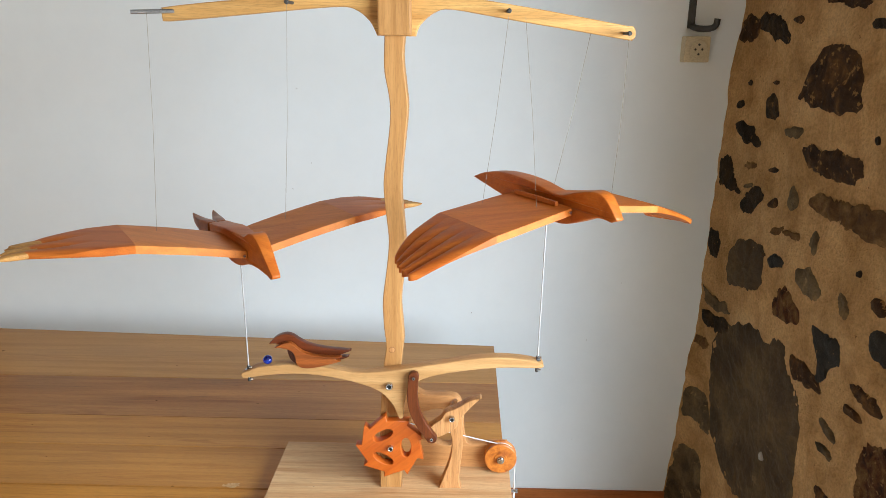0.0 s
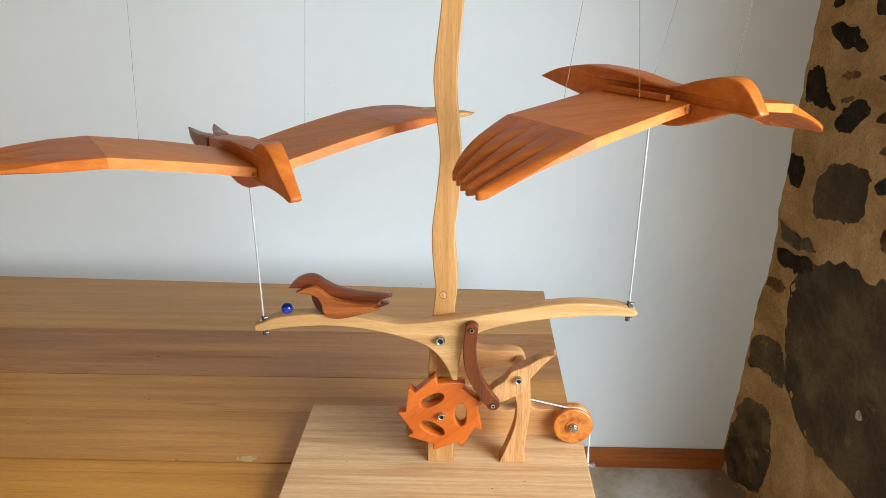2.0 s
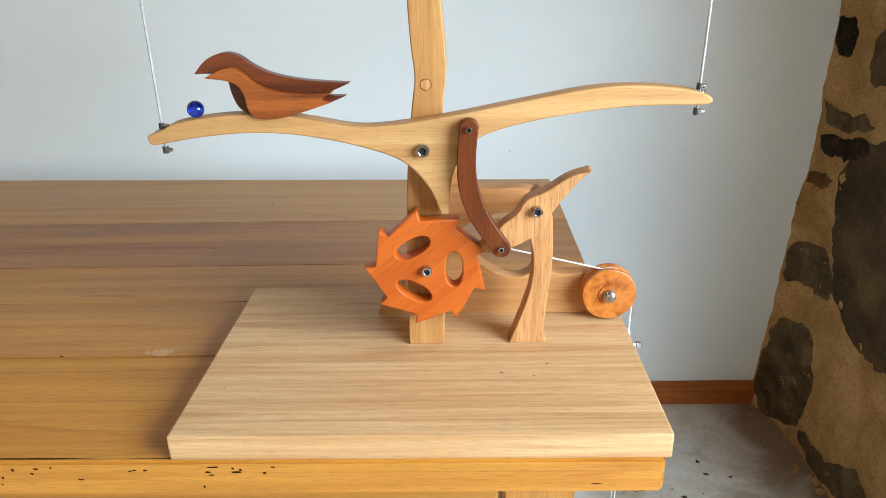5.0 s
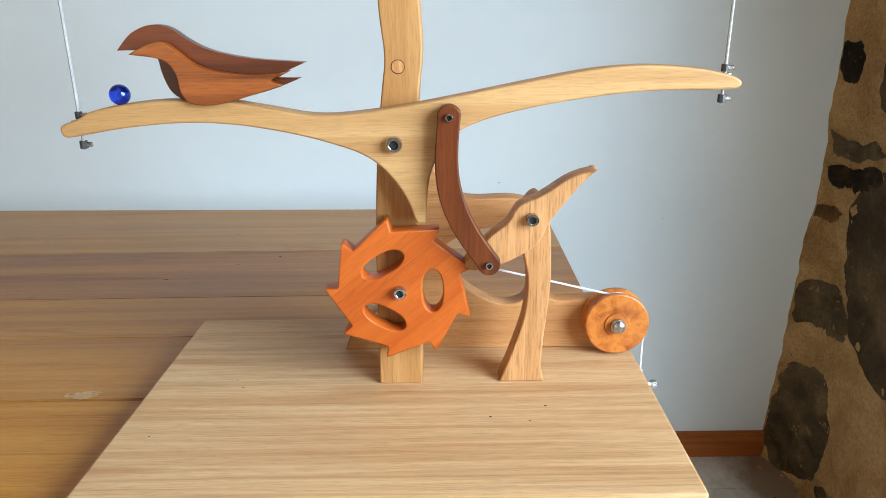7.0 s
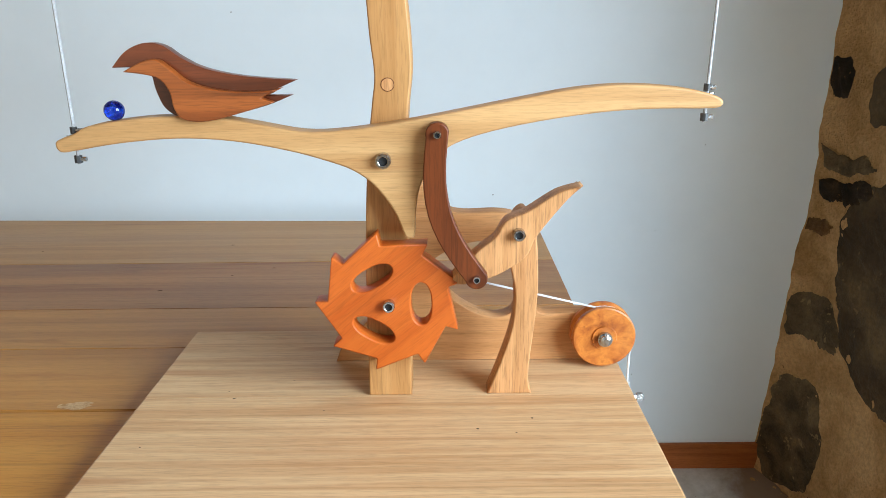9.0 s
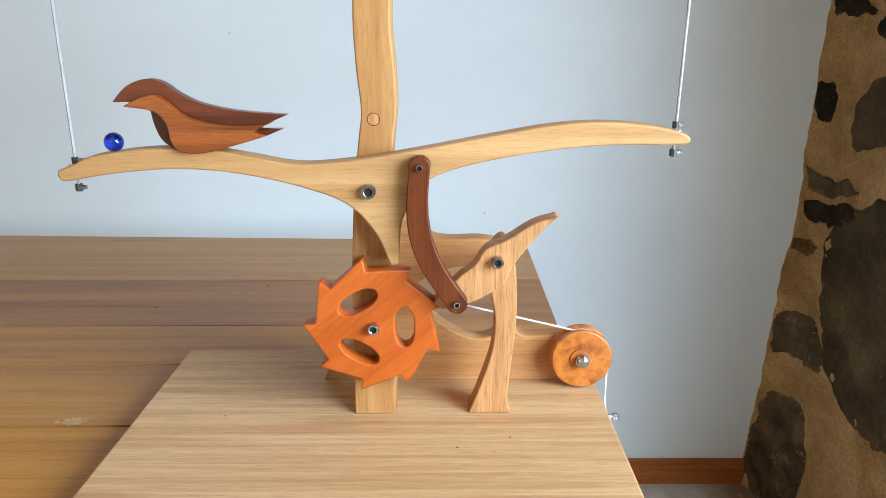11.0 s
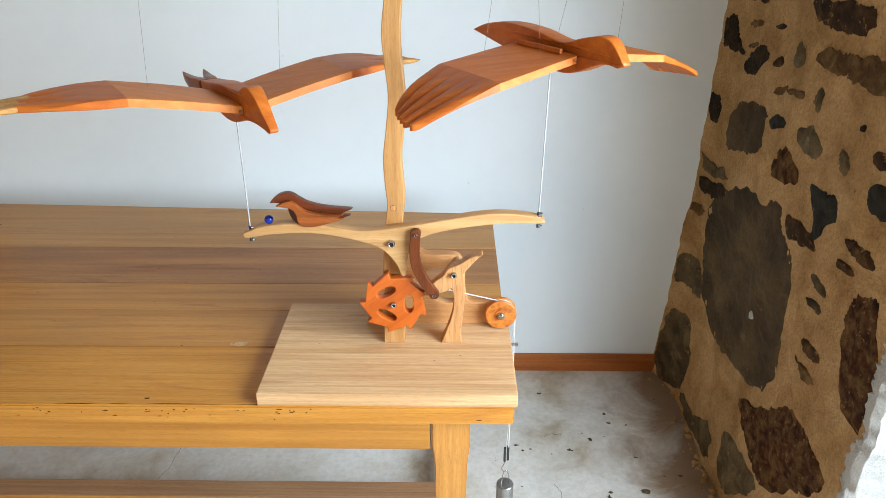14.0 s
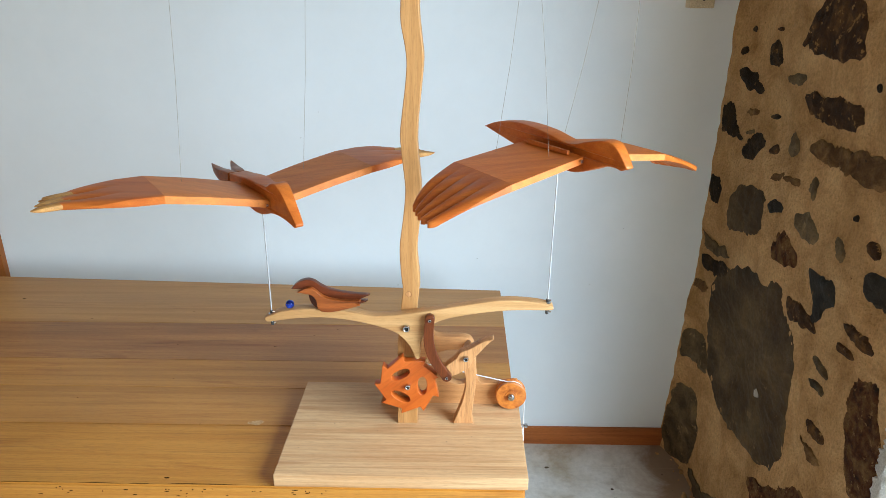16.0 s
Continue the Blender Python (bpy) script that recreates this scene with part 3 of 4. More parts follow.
part("plug_ring", turned([(-0.0002, 0.0053), (-0.0002, 0.0056), (0.002, 0.0056)], (-0.0695, 0.887, 1.057), "Y", 20), M_link, plug, "dark glue line")

plate = smooth_line([(-0.137, BZ), (-0.137, BZ), (-0.126, 0.80), (-0.098, 0.83), (-0.09, 0.90), (-0.09, 0.985), (-0.066, 0.99), (-0.046, 0.962), (-0.028, 0.938), (-0.008, 0.931), (0.03, 0.931), (0.05, 0.922), (0.058, 0.89), (0.06, 0.85), (0.068, 0.828), (0.10, 0.827), (0.144, 0.827), (0.144, 0.827), (0.146, BZ), (0.146, BZ)], 5)
hole = smooth_line([(-0.044, 0.872), (-0.019, 0.845), (0.004, 0.829), (0.027, 0.823), (0.043, 0.832), (0.047, 0.86), (0.042, 0.893), (0.022, 0.902), (-0.001, 0.901), (-0.025, 0.892)], 5)
sawn("back_plate", [plate, hole], 0.957, 0.978, M_plate, sc, "oak back plate with a round cut-out")
part("spacer", turned([(0.922, 0.012), (0.957, 0.012)], (-0.073, 0, 0.99)), M_oak, sc)
part("axle", turned([(0.868, 0.004), (0.978, 0.004)], (-0.073, 0, 0.875), "Y", 16), M_steel, sc)
part("spool", turned([(0.923, 0.014), (0.926, 0.014), (0.928, 0.011), (0.952, 0.011), (0.955, 0.014)], (-0.073, 0, 0.875)), M_oak, sc)

leg = smooth_line([(0.032, 0.905), (0.0365, 0.88), (0.0365, 0.857), (0.033, 0.835), (0.024, 0.806), (0.013, BZ), (0.013, BZ), (0.054, BZ), (0.054, BZ), (0.0505, 0.79), (0.052, 0.818), (0.0555, 0.852), (0.057, 0.885), (0.054, 0.93), (0.044, 0.952), (0.032, 0.94)], 5)
sawn("support_leg", [leg], 0.888, 0.91, M_oak, sc, "curved oak leg that carries the pawl")
part("spacer", turned([(0.91, 0.006), (0.957, 0.006)], (0.043, 0, 0.918)), M_oak, sc)

# rocker arm
PIV = Vector((-0.073, 0.875, 1.0))
ARM = Matrix.Translation(PIV) @ Matrix.Rotation(radians(-8.3), 4, "Y") @ Matrix.Translation(-PIV)
arm = smooth_line([(-0.3275, 1.0475), (-0.3285, 1.0505), (-0.3275, 1.0545), (-0.322, 1.0565), (-0.312, 1.0585), (-0.299, 1.0625), (-0.271, 1.063), (-0.241, 1.061), (-0.203, 1.055), (-0.168, 1.044), (-0.132, 1.032), (-0.097, 1.028), (-0.045, 1.0275), (0.038, 1.0305), (0.085, 1.0315), (0.124, 1.0285), (0.160, 1.021), (0.184, 1.013), (0.196, 1.006), (0.195, 1.0005), (0.184, 1.0005),
                   (0.148, 1.006), (0.108, 1.010), (0.06, 1.011), (0.016, 1.009), (-0.014, 1.004), (-0.032, 0.995), (-0.044, 0.980), (-0.051, 0.966), (-0.056, 0.948), (-0.059, 0.934), (-0.063, 0.9325), (-0.067, 0.935), (-0.071, 0.953), (-0.077, 0.968), (-0.087, 0.984), (-0.10, 0.996), (-0.118, 1.006), (-0.147, 1.019), (-0.188, 1.033), (-0.231, 1.042), (-0.278, 1.0455), (-0.315, 1.0452), (-0.3245, 1.0455)], 4)
rocker = sawn("rocker_arm", [arm], 0.864, 0.886, M_pale, sc, "pale wooden rocker arm with upswept ends", 0.002, ARM)
bolt(sc, -0.073, 0.864, 1.0, 0.0064, 0.007)
END_L, END_R = ARM @ Vector((-0.318, 0.875, 1.0455)), ARM @ Vector((0.186, 0.875, 1.0005))

# flying birds' push rods with their clamps
ROD_L, ROD_R = 0.218, 0.25


def push_rod(end, length, lean):
    top = Vector((end.x + lean, end.y, end.z + length))
    r = part("push_rod", rod([end - Vector((0, 0, 0.012)), top + Vector((0, 0, 0.014))], 0.0013, 8), M_rod, sc, "thin grey metal push rod", True)
    for z0, z1, w in ((-0.011, -0.005, 0.0032), (0.0125, 0.018, 0.0028)):
        part("clamp", turned([(z0, w), (z1, w)], (end.x, end.y, end.z), "Z", 8), M_iron, r)
        part("clamp_screw", turned([(0.002, 0.0019), (0.0066, 0.0019)], (end.x, end.y, end.z + (z0 + z1) / 2), "X", 8), M_steel, r)
    part("washer", turned([(0.0105, 0.006), (0.0115, 0.006)], (end.x, end.y, end.z), "Z", 14), M_steel, r)
    return top


TOP_L, TOP_R = push_rod(END_L, ROD_L, 0.002), push_rod(END_R, ROD_R, 0.004)

# ratchet wheel
WC = Vector((-0.073, 0.0, 0.875))
WHEEL_TURN = 0.0


def polar(r, deg):
    q = radians(deg + WHEEL_TURN)
    return (WC.x + r * math.cos(q), WC.z + r * math.sin(q))


teeth = []
for k in range(9):
    a = 18 - 40 * k
    teeth += [polar(0.0635, a), polar(0.0615, a - 0.8), polar(0.053, a - 1.5), polar(0.0525, a - 3.5)]
loops = [teeth]
for a in (0, 120, 240):
    q = radians(a + WHEEL_TURN)
    cx, cz = WC.x + 0.0275 * math.cos(q), WC.z + 0.0275 * math.sin(q)
    lp = []
    for k in range(28):
        w = 2 * math.pi * k / 28
        p, s = 0.0088 * math.cos(w), 0.0195 * (abs(math.sin(w)) ** 0.8) * (1 if math.sin(w) > 0 else -1)
        lp.append((cx + p * math.cos(q) - s * math.sin(q), cz + p * math.sin(q) + s * math.cos(q)))
    loops.append(lp)
wheel = sawn("ratchet_wheel", loops, 0.866, 0.884, M_wheel, sc, "orange-stained ratchet wheel with nine teeth and three slots", 0.0014)
bolt(wheel, WC.x, 0.866, WC.z, 0.0052, 0.007)

# pawl and connecting link
PP = Vector((0.0365, 0.876, 0.937))
PAWL = Matrix.Translation(PP) @ Matrix.Rotation(radians(12), 4, "Y") @ Matrix.Translation(-PP)
pawl = smooth_line([(0.079, 0.9865), (0.079, 0.9865), (0.060, 0.9765), (0.040, 0.957), (0.024, 0.945), (0.0185, 0.930), (0.008, 0.917), (-0.003, 0.9), (-0.0095, 0.888), (-0.009, 0.884), (0.0, 0.8835), (0.013, 0.889), (0.03, 0.90), (0.047, 0.918), (0.051, 0.935), (0.060, 0.955), (0.070, 0.974)], 5)
paw = sawn("pawl", [pawl], 0.866, 0.886, M_oak, sc, "oak pawl shaped like a crested head", 0.0015, PAWL)
bolt(sc, PP.x, 0.866, PP.z, 0.0052, 0.007)
la, lb = ARM @ Vector((-0.027, 0.858, 1.015)), PAWL @ Vector((0.009, 0.858, 0.896))
dv = (lb - la)
side = Vector((-dv.z, 0, dv.x)).normalized()
way = dv.normalized()
centre_line = [la + dv * (k / 12) - side * 0.015 * math.sin(math.pi * k / 12) for k in range(13)]
HW = 0.0094
cl = [(c.x + side.x * HW, c.z + side.z * HW) for c in centre_line]
cr = [(c.x - side.x * HW, c.z - side.z * HW) for c in centre_line]
round_end = lambda c, sign: [(c.x + HW * (side.x * math.cos(q) + sign * way.x * math.sin(q)), c.z + HW * (side.z * math.cos(q) + sign * way.z * math.sin(q))) for q in [math.pi * k / 10 for k in range(1, 10)]]
outline = cl + round_end(lb, 1) + cr[::-1] + round_end(la, -1)[::-1]
link = sawn("connecting_link", [outline], 0.852, 0.8635, M_link, sc, "dark brown curved link", 0.0012)
bolt(link, la.x, 0.852, la.z, 0.0031, 0.004)
bolt(link, lb.x, 0.852, lb.z, 0.0031, 0.004)

bm = bmesh.new()
rp = random.Random(21)
for k in range(9):
    x, y, w = rp.uniform(-0.29, 0.13), rp.uniform(0.735, 0.95), rp.choice((0.0005, 0.0006, 0.0009))
    ring = [bm.verts.new((x + 1.6 * w * math.cos(q), y + w * math.sin(q), BZ + 0.0002)) for q in [2 * math.pi * j / 6 for j in range(6)]]
    bm.faces.new(ring)
part("specks", bm, M_litter, sc, "tiny dark specks in the base board")["kind"] = "stuff"

# pulley, cord, fixing bolt
PU = Vector((0.1295, 0.0, 0.8095))
pulley = part("pulley", turned([(0.934, 0.0095), (0.934, 0.0118), (0.9355, 0.0125), (0.9355, 0.0295), (0.9365, 0.0308), (0.9415, 0.0308), (0.946, 0.027), (0.951, 0.0308), (0.955, 0.0308), (0.956, 0.0295)], (PU.x, 0, PU.z), "Y", 64), M_pulley, sc, "turned orange-brown wooden pulley")
part("bolt", turned([(0.9255, 0.003), (0.9265, 0.0055), (0.930, 0.0058), (0.930, 0.0072), (0.934, 0.0072)], (PU.x, 0, PU.z), "Y", 18), M_steel, pulley, "steel nut")
arc = [(PU.x + 0.0285 * math.cos(q), 0.946, PU.z + 0.0285 * math.sin(q)) for q in [radians(104 - 104 * k / 12) for k in range(13)]]
CX = PU.x + 0.0285
part("cord", rod([(-0.073, 0.94, 0.887), (-0.02, 0.941, 0.8745), *arc, (CX, 0.946, 0.76), (CX - 0.004, 0.945, 0.468)], 0.0011, 6), M_cord, sc, "white cord over the pulley", True)
part("cord", rod([(0.157, 0.937, 0.760), (CX + 0.001, 0.941, 0.72), (CX, 0.943, 0.468)], 0.0010, 6), M_cord, sc, "", True)
part("bolt", turned([(0.148, 0.003), (0.156, 0.0026), (0.156, 0.004), (0.161, 0.004), (0.162, 0.0026)], (0, 0.903, 0.763), "X", 6), M_steel, sc, "steel bolt in the board's edge")

# top beam
beam = smooth_line([(-0.415, 1.606), (-0.411, 1.6035), (-0.377, 1.606), (-0.298, 1.613), (-0.21, 1.621), (-0.141, 1.626), (-0.115, 1.621), (-0.095, 1.605), (-0.084, 1.584), (-0.084, 1.584), (-0.025, 1.583), (-0.025, 1.583), (-0.018, 1.600), (0.004, 1.618), (0.031, 1.6225), (0.117, 1.6085), (0.203, 1.595), (0.297, 1.5800), (0.3055, 1.5800), (0.3095, 1.5840),
                    (0.3095, 1.5925), (0.306, 1.5975), (0.297, 1.6000), (0.201, 1.617), (0.141, 1.627), (0.082, 1.636), (0.02, 1.646), (-0.02, 1.655), (-0.06, 1.66), (-0.10, 1.656), (-0.16, 1.648), (-0.27, 1.6375), (-0.339, 1.632), (-0.409, 1.6245), (-0.415, 1.621)], 4)
bm_ob = sawn("top_beam", [beam], 0.887, 0.907, M_beam, sc, "gull-winged wooden beam on top of the post", 0.0018)
part("cap_block", box(-0.081, -0.030, 0.869, 0.8865, 1.5845, 1.652, 0.003), M_post, sc, "square wooden block over the joint")
PEGS = {"a": (-0.212, 1.631), "b": (0.115, 1.620), "c": (0.292, 1.589)}
for x, z in PEGS.values():
    peg = part("peg", turned([(0.846, 0.0022), (0.847, 0.0032), (0.851, 0.0036), (0.851, 0.0024), (0.887, 0.0024)], (x, 0, z), "Y", 12), M_iron, sc, "dark steel peg", True)
part("peg", rod([(-0.396, 0.889, 1.6185), (-0.452, 0.862, 1.6165)], 0.0032, 10), M_dull, sc, "grey metal rod at the beam's end", True)

# ---- flying birds ----


def lofted(sections, sides=20, square=2.6):
    """A body through sections (u, bottom, top, half width) of rounded outline; u forward, v sideways, z up."""
    bm = bmesh.new()
    rings = []
    for u, lo, hi, w in sections:
        ring = []
        for k in range(sides):
            q = 2 * math.pi * k / sides
            c, s = math.cos(q), math.sin(q)
            f = lambda x: (abs(x) ** (2 / square)) * (1 if x > 0 else -1)
            ring.append(bm.verts.new((u, w * f(c), (lo + hi) / 2 + (hi - lo) / 2 * f(s))))
        rings.append(ring)
    for a, b in zip(rings, rings[1:]):
        for k in range(sides):
            bm.faces.new((a[k], a[(k + 1) % sides], b[(k + 1) % sides], b[k]))
    bm.faces.new(rings[0])
    bm.faces.new(rings[-1])
    return bm


def refine(sections, n=4):
    """Sections in between, on a rounded curve through the given ones."""
    k = len(sections)
    res = []
    for i in range(k - 1):
        p = [sections[max(0, i - 1)], sections[i], sections[i + 1], sections[min(k - 1, i + 2)]]
        for s in range(n):
            u = s / n
            res.append(tuple(0.5 * (2 * b + (c - a) * u + (2 * a - 5 * b + 4 * c - d) * u * u + (3 * b - a - 3 * c + d) * u ** 3) for a, b, c, d in zip(*p)))
    res.append(sections[-1])
    return res


def wing_sheet(stations, side, thick, fingers=0, start=0.0, knots=8):
    """A carved wing: stations (span, height, lead, trail); finger grooves deepen from the span 'start' on."""
    st = refine(stations, knots)
    n = 12 * fingers if fingers else 10
    bm = bmesh.new()
    tip = st[-1][0]
    tops, bots = [], []
    for s, h, lead, trail in st:
        g = 0.0 if not fingers else max(0.0, min(1.0, (s - start) / max(0.001, tip - start) * 1.8))
        e = 0.0 if not fingers else max(0.0, min(1.0, (s - start) / max(0.001, tip - start)))
        a, b = [], []
        for k in range(n + 1):
            c = k / n
            edge = min(c, 1 - c) * 2
            rnd = min(1.0, math.sqrt(max(0.0, 1 - (1 - min(1, edge * 4)) ** 2)))
            th = thick * (0.8 + 0.2 * rnd) * (1 - 0.3 * e)
            u = lead + (trail - lead) * c
            groove, lag = 0.0, 0.0
            if fingers:
                f = (c * fingers) % 1.0
                groove = g * 0.0048 * (1 - math.sin(math.pi * f)) ** 1.5
                lag = e ** 3 * (0.010 * (1 - math.sin(math.pi * f)) + 0.035 * max(0.0, c - 0.35))
            v = side * (s - lag)
            a.append(bm.verts.new((u, v, h + th * 0.5 - groove)))
            b.append(bm.verts.new((u, v, h - th * 0.5 + groove * 0.5)))
        tops.append(a)
        bots.append(b)
    for i in range(len(st) - 1):
        for k in range(n):
            bm.faces.new((tops[i][k], tops[i][k + 1], tops[i + 1][k + 1], tops[i + 1][k]))
            bm.faces.new((bots[i][k], bots[i + 1][k], bots[i + 1][k + 1], bots[i][k + 1]))
        for k in (0, n):
            bm.faces.new((tops[i][k], tops[i + 1][k], bots[i + 1][k], bots[i][k]))
    for i in (0, -1):
        for k in range(n):
            bm.faces.new((tops[i][k], bots[i][k], bots[i][k + 1], tops[i][k + 1]))
    return bm


def placed(bm, m):
    bmesh.ops.transform(bm, matrix=m, verts=bm.verts[:])
    return bm


def wing_pair(bird, at, near, far, thick, elbow, hand_from, fingers, inner):
    """Both wings of a bird: a flat inner panel up to the elbow and a carved outer one."""
    for s, st in ((-1, near), (1, far)):
        k = [p[0] for p in st].index(elbow)
        part("wing", placed(wing_sheet(st[:k + 1], s, thick, knots=3), at), inner, bird, "flat inner wing", True)
        part("wing_hand", placed(wing_sheet(st[k:], s, thick - 0.0004, fingers, hand_from), at), M_dark_wing, bird, "outer wing with carved feathers", True)
        part("hinge_bolt", placed(turned([(-0.002, 0.0014), (0.0, 0.0024), (0.002, 0.0024)], (0, 0, 0), "X", 12), at @ Matrix.Translation((st[0][2] + 0.003, s * 0.022, st[0][1]))), M_steel, bird, "steel hinge screw")


def fly_left():
    at = Matrix.Translation(TOP_L + Vector((0.008, 0.008, 0.008))) @ Matrix.Rotation(radians(-54), 4, "Z")
    bird = thing("flying_bird", at.translation, "carved orange-brown wooden bird with pale wing tips, hung on threads", "wooden bird", "flying birds")
    line = smooth_line([(-0.134, -0.007), (-0.134, -0.007), (-0.134, 0.0235), (-0.134, 0.0235), (-0.09, 0.029), (-0.04, 0.036), (0.01, 0.037), (0.036, 0.038), (0.058, 0.048), (0.078, 0.050), (0.100, 0.038), (0.120, 0.019), (0.138, 0.002), (0.141, -0.004), (0.134, -0.008), (0.12, -0.005), (0.085, -0.002), (0.05, -0.006), (0.01, -0.018), (-0.03, -0.018), (-0.08, -0.010)], 4)
    bd = sawn("body", [line], -0.0175, 0.0175, M_dark_wing, bird, "", 0.0025)
    for v in bd.data.vertices:
        v.co.y *= 1.0 - 0.32 * min(1, max(0, (v.co.x + 0.02) / 0.06)) - 0.3 * min(1, max(0, (v.co.x - 0.075) / 0.07))
    bd.data.transform(at @ Matrix.Translation((0.003, -0.004, 0)))
    for s in (-1, 1):
        # prongs get a browner wood than the body, painting in their shaded sides
        prong = refine([(-0.216, 0.0225, 0.0245, 0.0010), (-0.202, 0.010, 0.0225, 0.005), (-0.178, 0.001, 0.0215, 0.0082), (-0.15, -0.006, 0.024, 0.0086), (-0.132, -0.007, 0.0235, 0.0087)])
        part("tail_prong", placed(lofted(prong, 20, 7), at @ Matrix.Translation((-0.136, s * 0.0088 - 0.006, 0)) @ Matrix.Rotation(radians(-7 * s), 4, "Z") @ Matrix.Translation((0.132, 0, 0))), M_crow, bird, "forked tail tip, browner to paint in its shaded side", True)
        for k in range(3):
            u = -0.014 - 0.0235 * k
            f = refine([(-0.006, -0.0058, 0.0058, 0.0112), (0.016, -0.0056, 0.0054, 0.0106), (0.034, -0.0048, 0.0040, 0.0086), (0.044 - 0.004 * k, -0.003, 0.0015, 0.0062), (0.050 - 0.004 * k, -0.0015, 0.0002, 0.0022)])
            part("feather_tip", placed(lofted(f, 12), at @ Matrix.Translation((u, s * (0.306 - 0.004 * k), 0.045 if s < 0 else 0.036)) @ Matrix.Rotation(radians(84 * s), 4, "Z")), M_tip, bird, "pale unstained feather tip", True)
    near = [(0.016, 0.010, 0.052, -0.084), (0.10, 0.030, 0.052, -0.090), (0.18, 0.046, 0.051, -0.092), (0.25, 0.047, 0.036, -0.092), (0.29, 0.046, 0.018, -0.086), (0.318, 0.045, 0.002, -0.078)]
    far = [(0.016, 0.011, 0.050, -0.084), (0.10, 0.027, 0.050, -0.090), (0.18, 0.040, 0.051, -0.092), (0.25, 0.042, 0.038, -0.092), (0.29, 0.038, 0.022, -0.088), (0.318, 0.036, 0.004, -0.080)]
    wing_pair(bird, at, near, far, 0.0155, 0.18, 0.225, 3, M_wing_pale)
    # thin dark strips on the wings paint the shade of the hinge slots
    for s in (-1, 1):
        part("hinge_slot", placed(box(-0.06, 0.03, s * 0.03 - 0.004, s * 0.03 + 0.004, 0.0168, 0.0204, 0.001), at), M_crow_dark, bird, "dark strip painting the shade of the slot beside the body")
    return bird, at


def fly_right():
    at = Matrix.Translation(TOP_R + Vector((0.022, 0.0, 0.024))) @ Matrix.Rotation(radians(-57), 4, "Z")
    bird = thing("flying_bird", at.translation, "carved orange wooden bird with ribbed wing ends, hung on threads", "wooden bird", "flying birds")
    side_line = smooth_line([(-0.246, 0.018), (-0.246, 0.018), (-0.20, 0.034), (-0.135, 0.044), (-0.06, 0.042), (0.006, 0.033), (0.05, 0.044), (0.085, 0.051), (0.109, 0.044), (0.132, 0.016), (0.132, 0.016), (0.121, 0.011), (0.121, 0.011), (0.092, 0.012), (0.034, -0.010), (-0.01, -0.013), (-0.07, -0.006), (-0.14, 0.002)], 5)
    bd = sawn("body", [side_line], -0.016, 0.016, M_dark_wing, bird, "", 0.0022)
    for v in bd.data.vertices:
        v.co.y *= 1.0 - 0.55 * min(1, max(0, (v.co.x - 0.06) / 0.072)) - 0.6 * min(1, max(0, (-0.09 - v.co.x) / 0.156))
    bd.data.transform(at)
    near = [(0.016, 0.012, 0.044, -0.104), (0.165, -0.009, 0.054, -0.108), (0.22, -0.028, 0.042, -0.102), (0.262, -0.047, 0.028, -0.091), (0.285, -0.059, 0.018, -0.082)]
    far = [(0.016, 0.012, 0.044, -0.092), (0.165, -0.004, 0.054, -0.092), (0.22, -0.021, 0.042, -0.086), (0.275, -0.041, 0.030, -0.076), (0.305, -0.053, 0.020, -0.068)]
    wing_pair(bird, at, near, far, 0.014, 0.165, 0.17, 5, M_wing)
    for s in (-1, 1):
        part("hinge_batten", placed(box(-0.085, 0.022, s * 0.028 - 0.003, s * 0.028 + 0.003, 0.018, 0.0255, 0.0012), at), M_dark_wing, bird)
    return bird, at


bird_l, AT_L = fly_left()
bird_r, AT_R = fly_right()


def thread(a, b):
    part("thread", rod([a, (Vector(a) + Vector(b)) / 2 + Vector((0.002, 0, 0)), b], 0.0003, 5), M_thread, sc, "fine thread from the beam", True)


thread((-0.43, 0.868, 1.616), AT_L @ Vector((-0.05, -0.128, 0.042)))
thread((-0.212, 0.85, 1.629), AT_L @ Vector((-0.04, 0.088, 0.036)))
thread((0.115, 0.85, 1.618), AT_R @ Vector((-0.085, -0.095, 0.010)))
thread((0.292, 0.85, 1.587), AT_R @ Vector((0.0, 0.11, 0.012)))
thread((0.25, 0.925, 1.60), AT_R @ Vector((-0.08, 0.05, 0.018)))
thread((0.14, 0.86, 1.612), AT_R @ Vector((0.0, -0.05, 0.012)))

# ---- perched bird, marble, weight ----


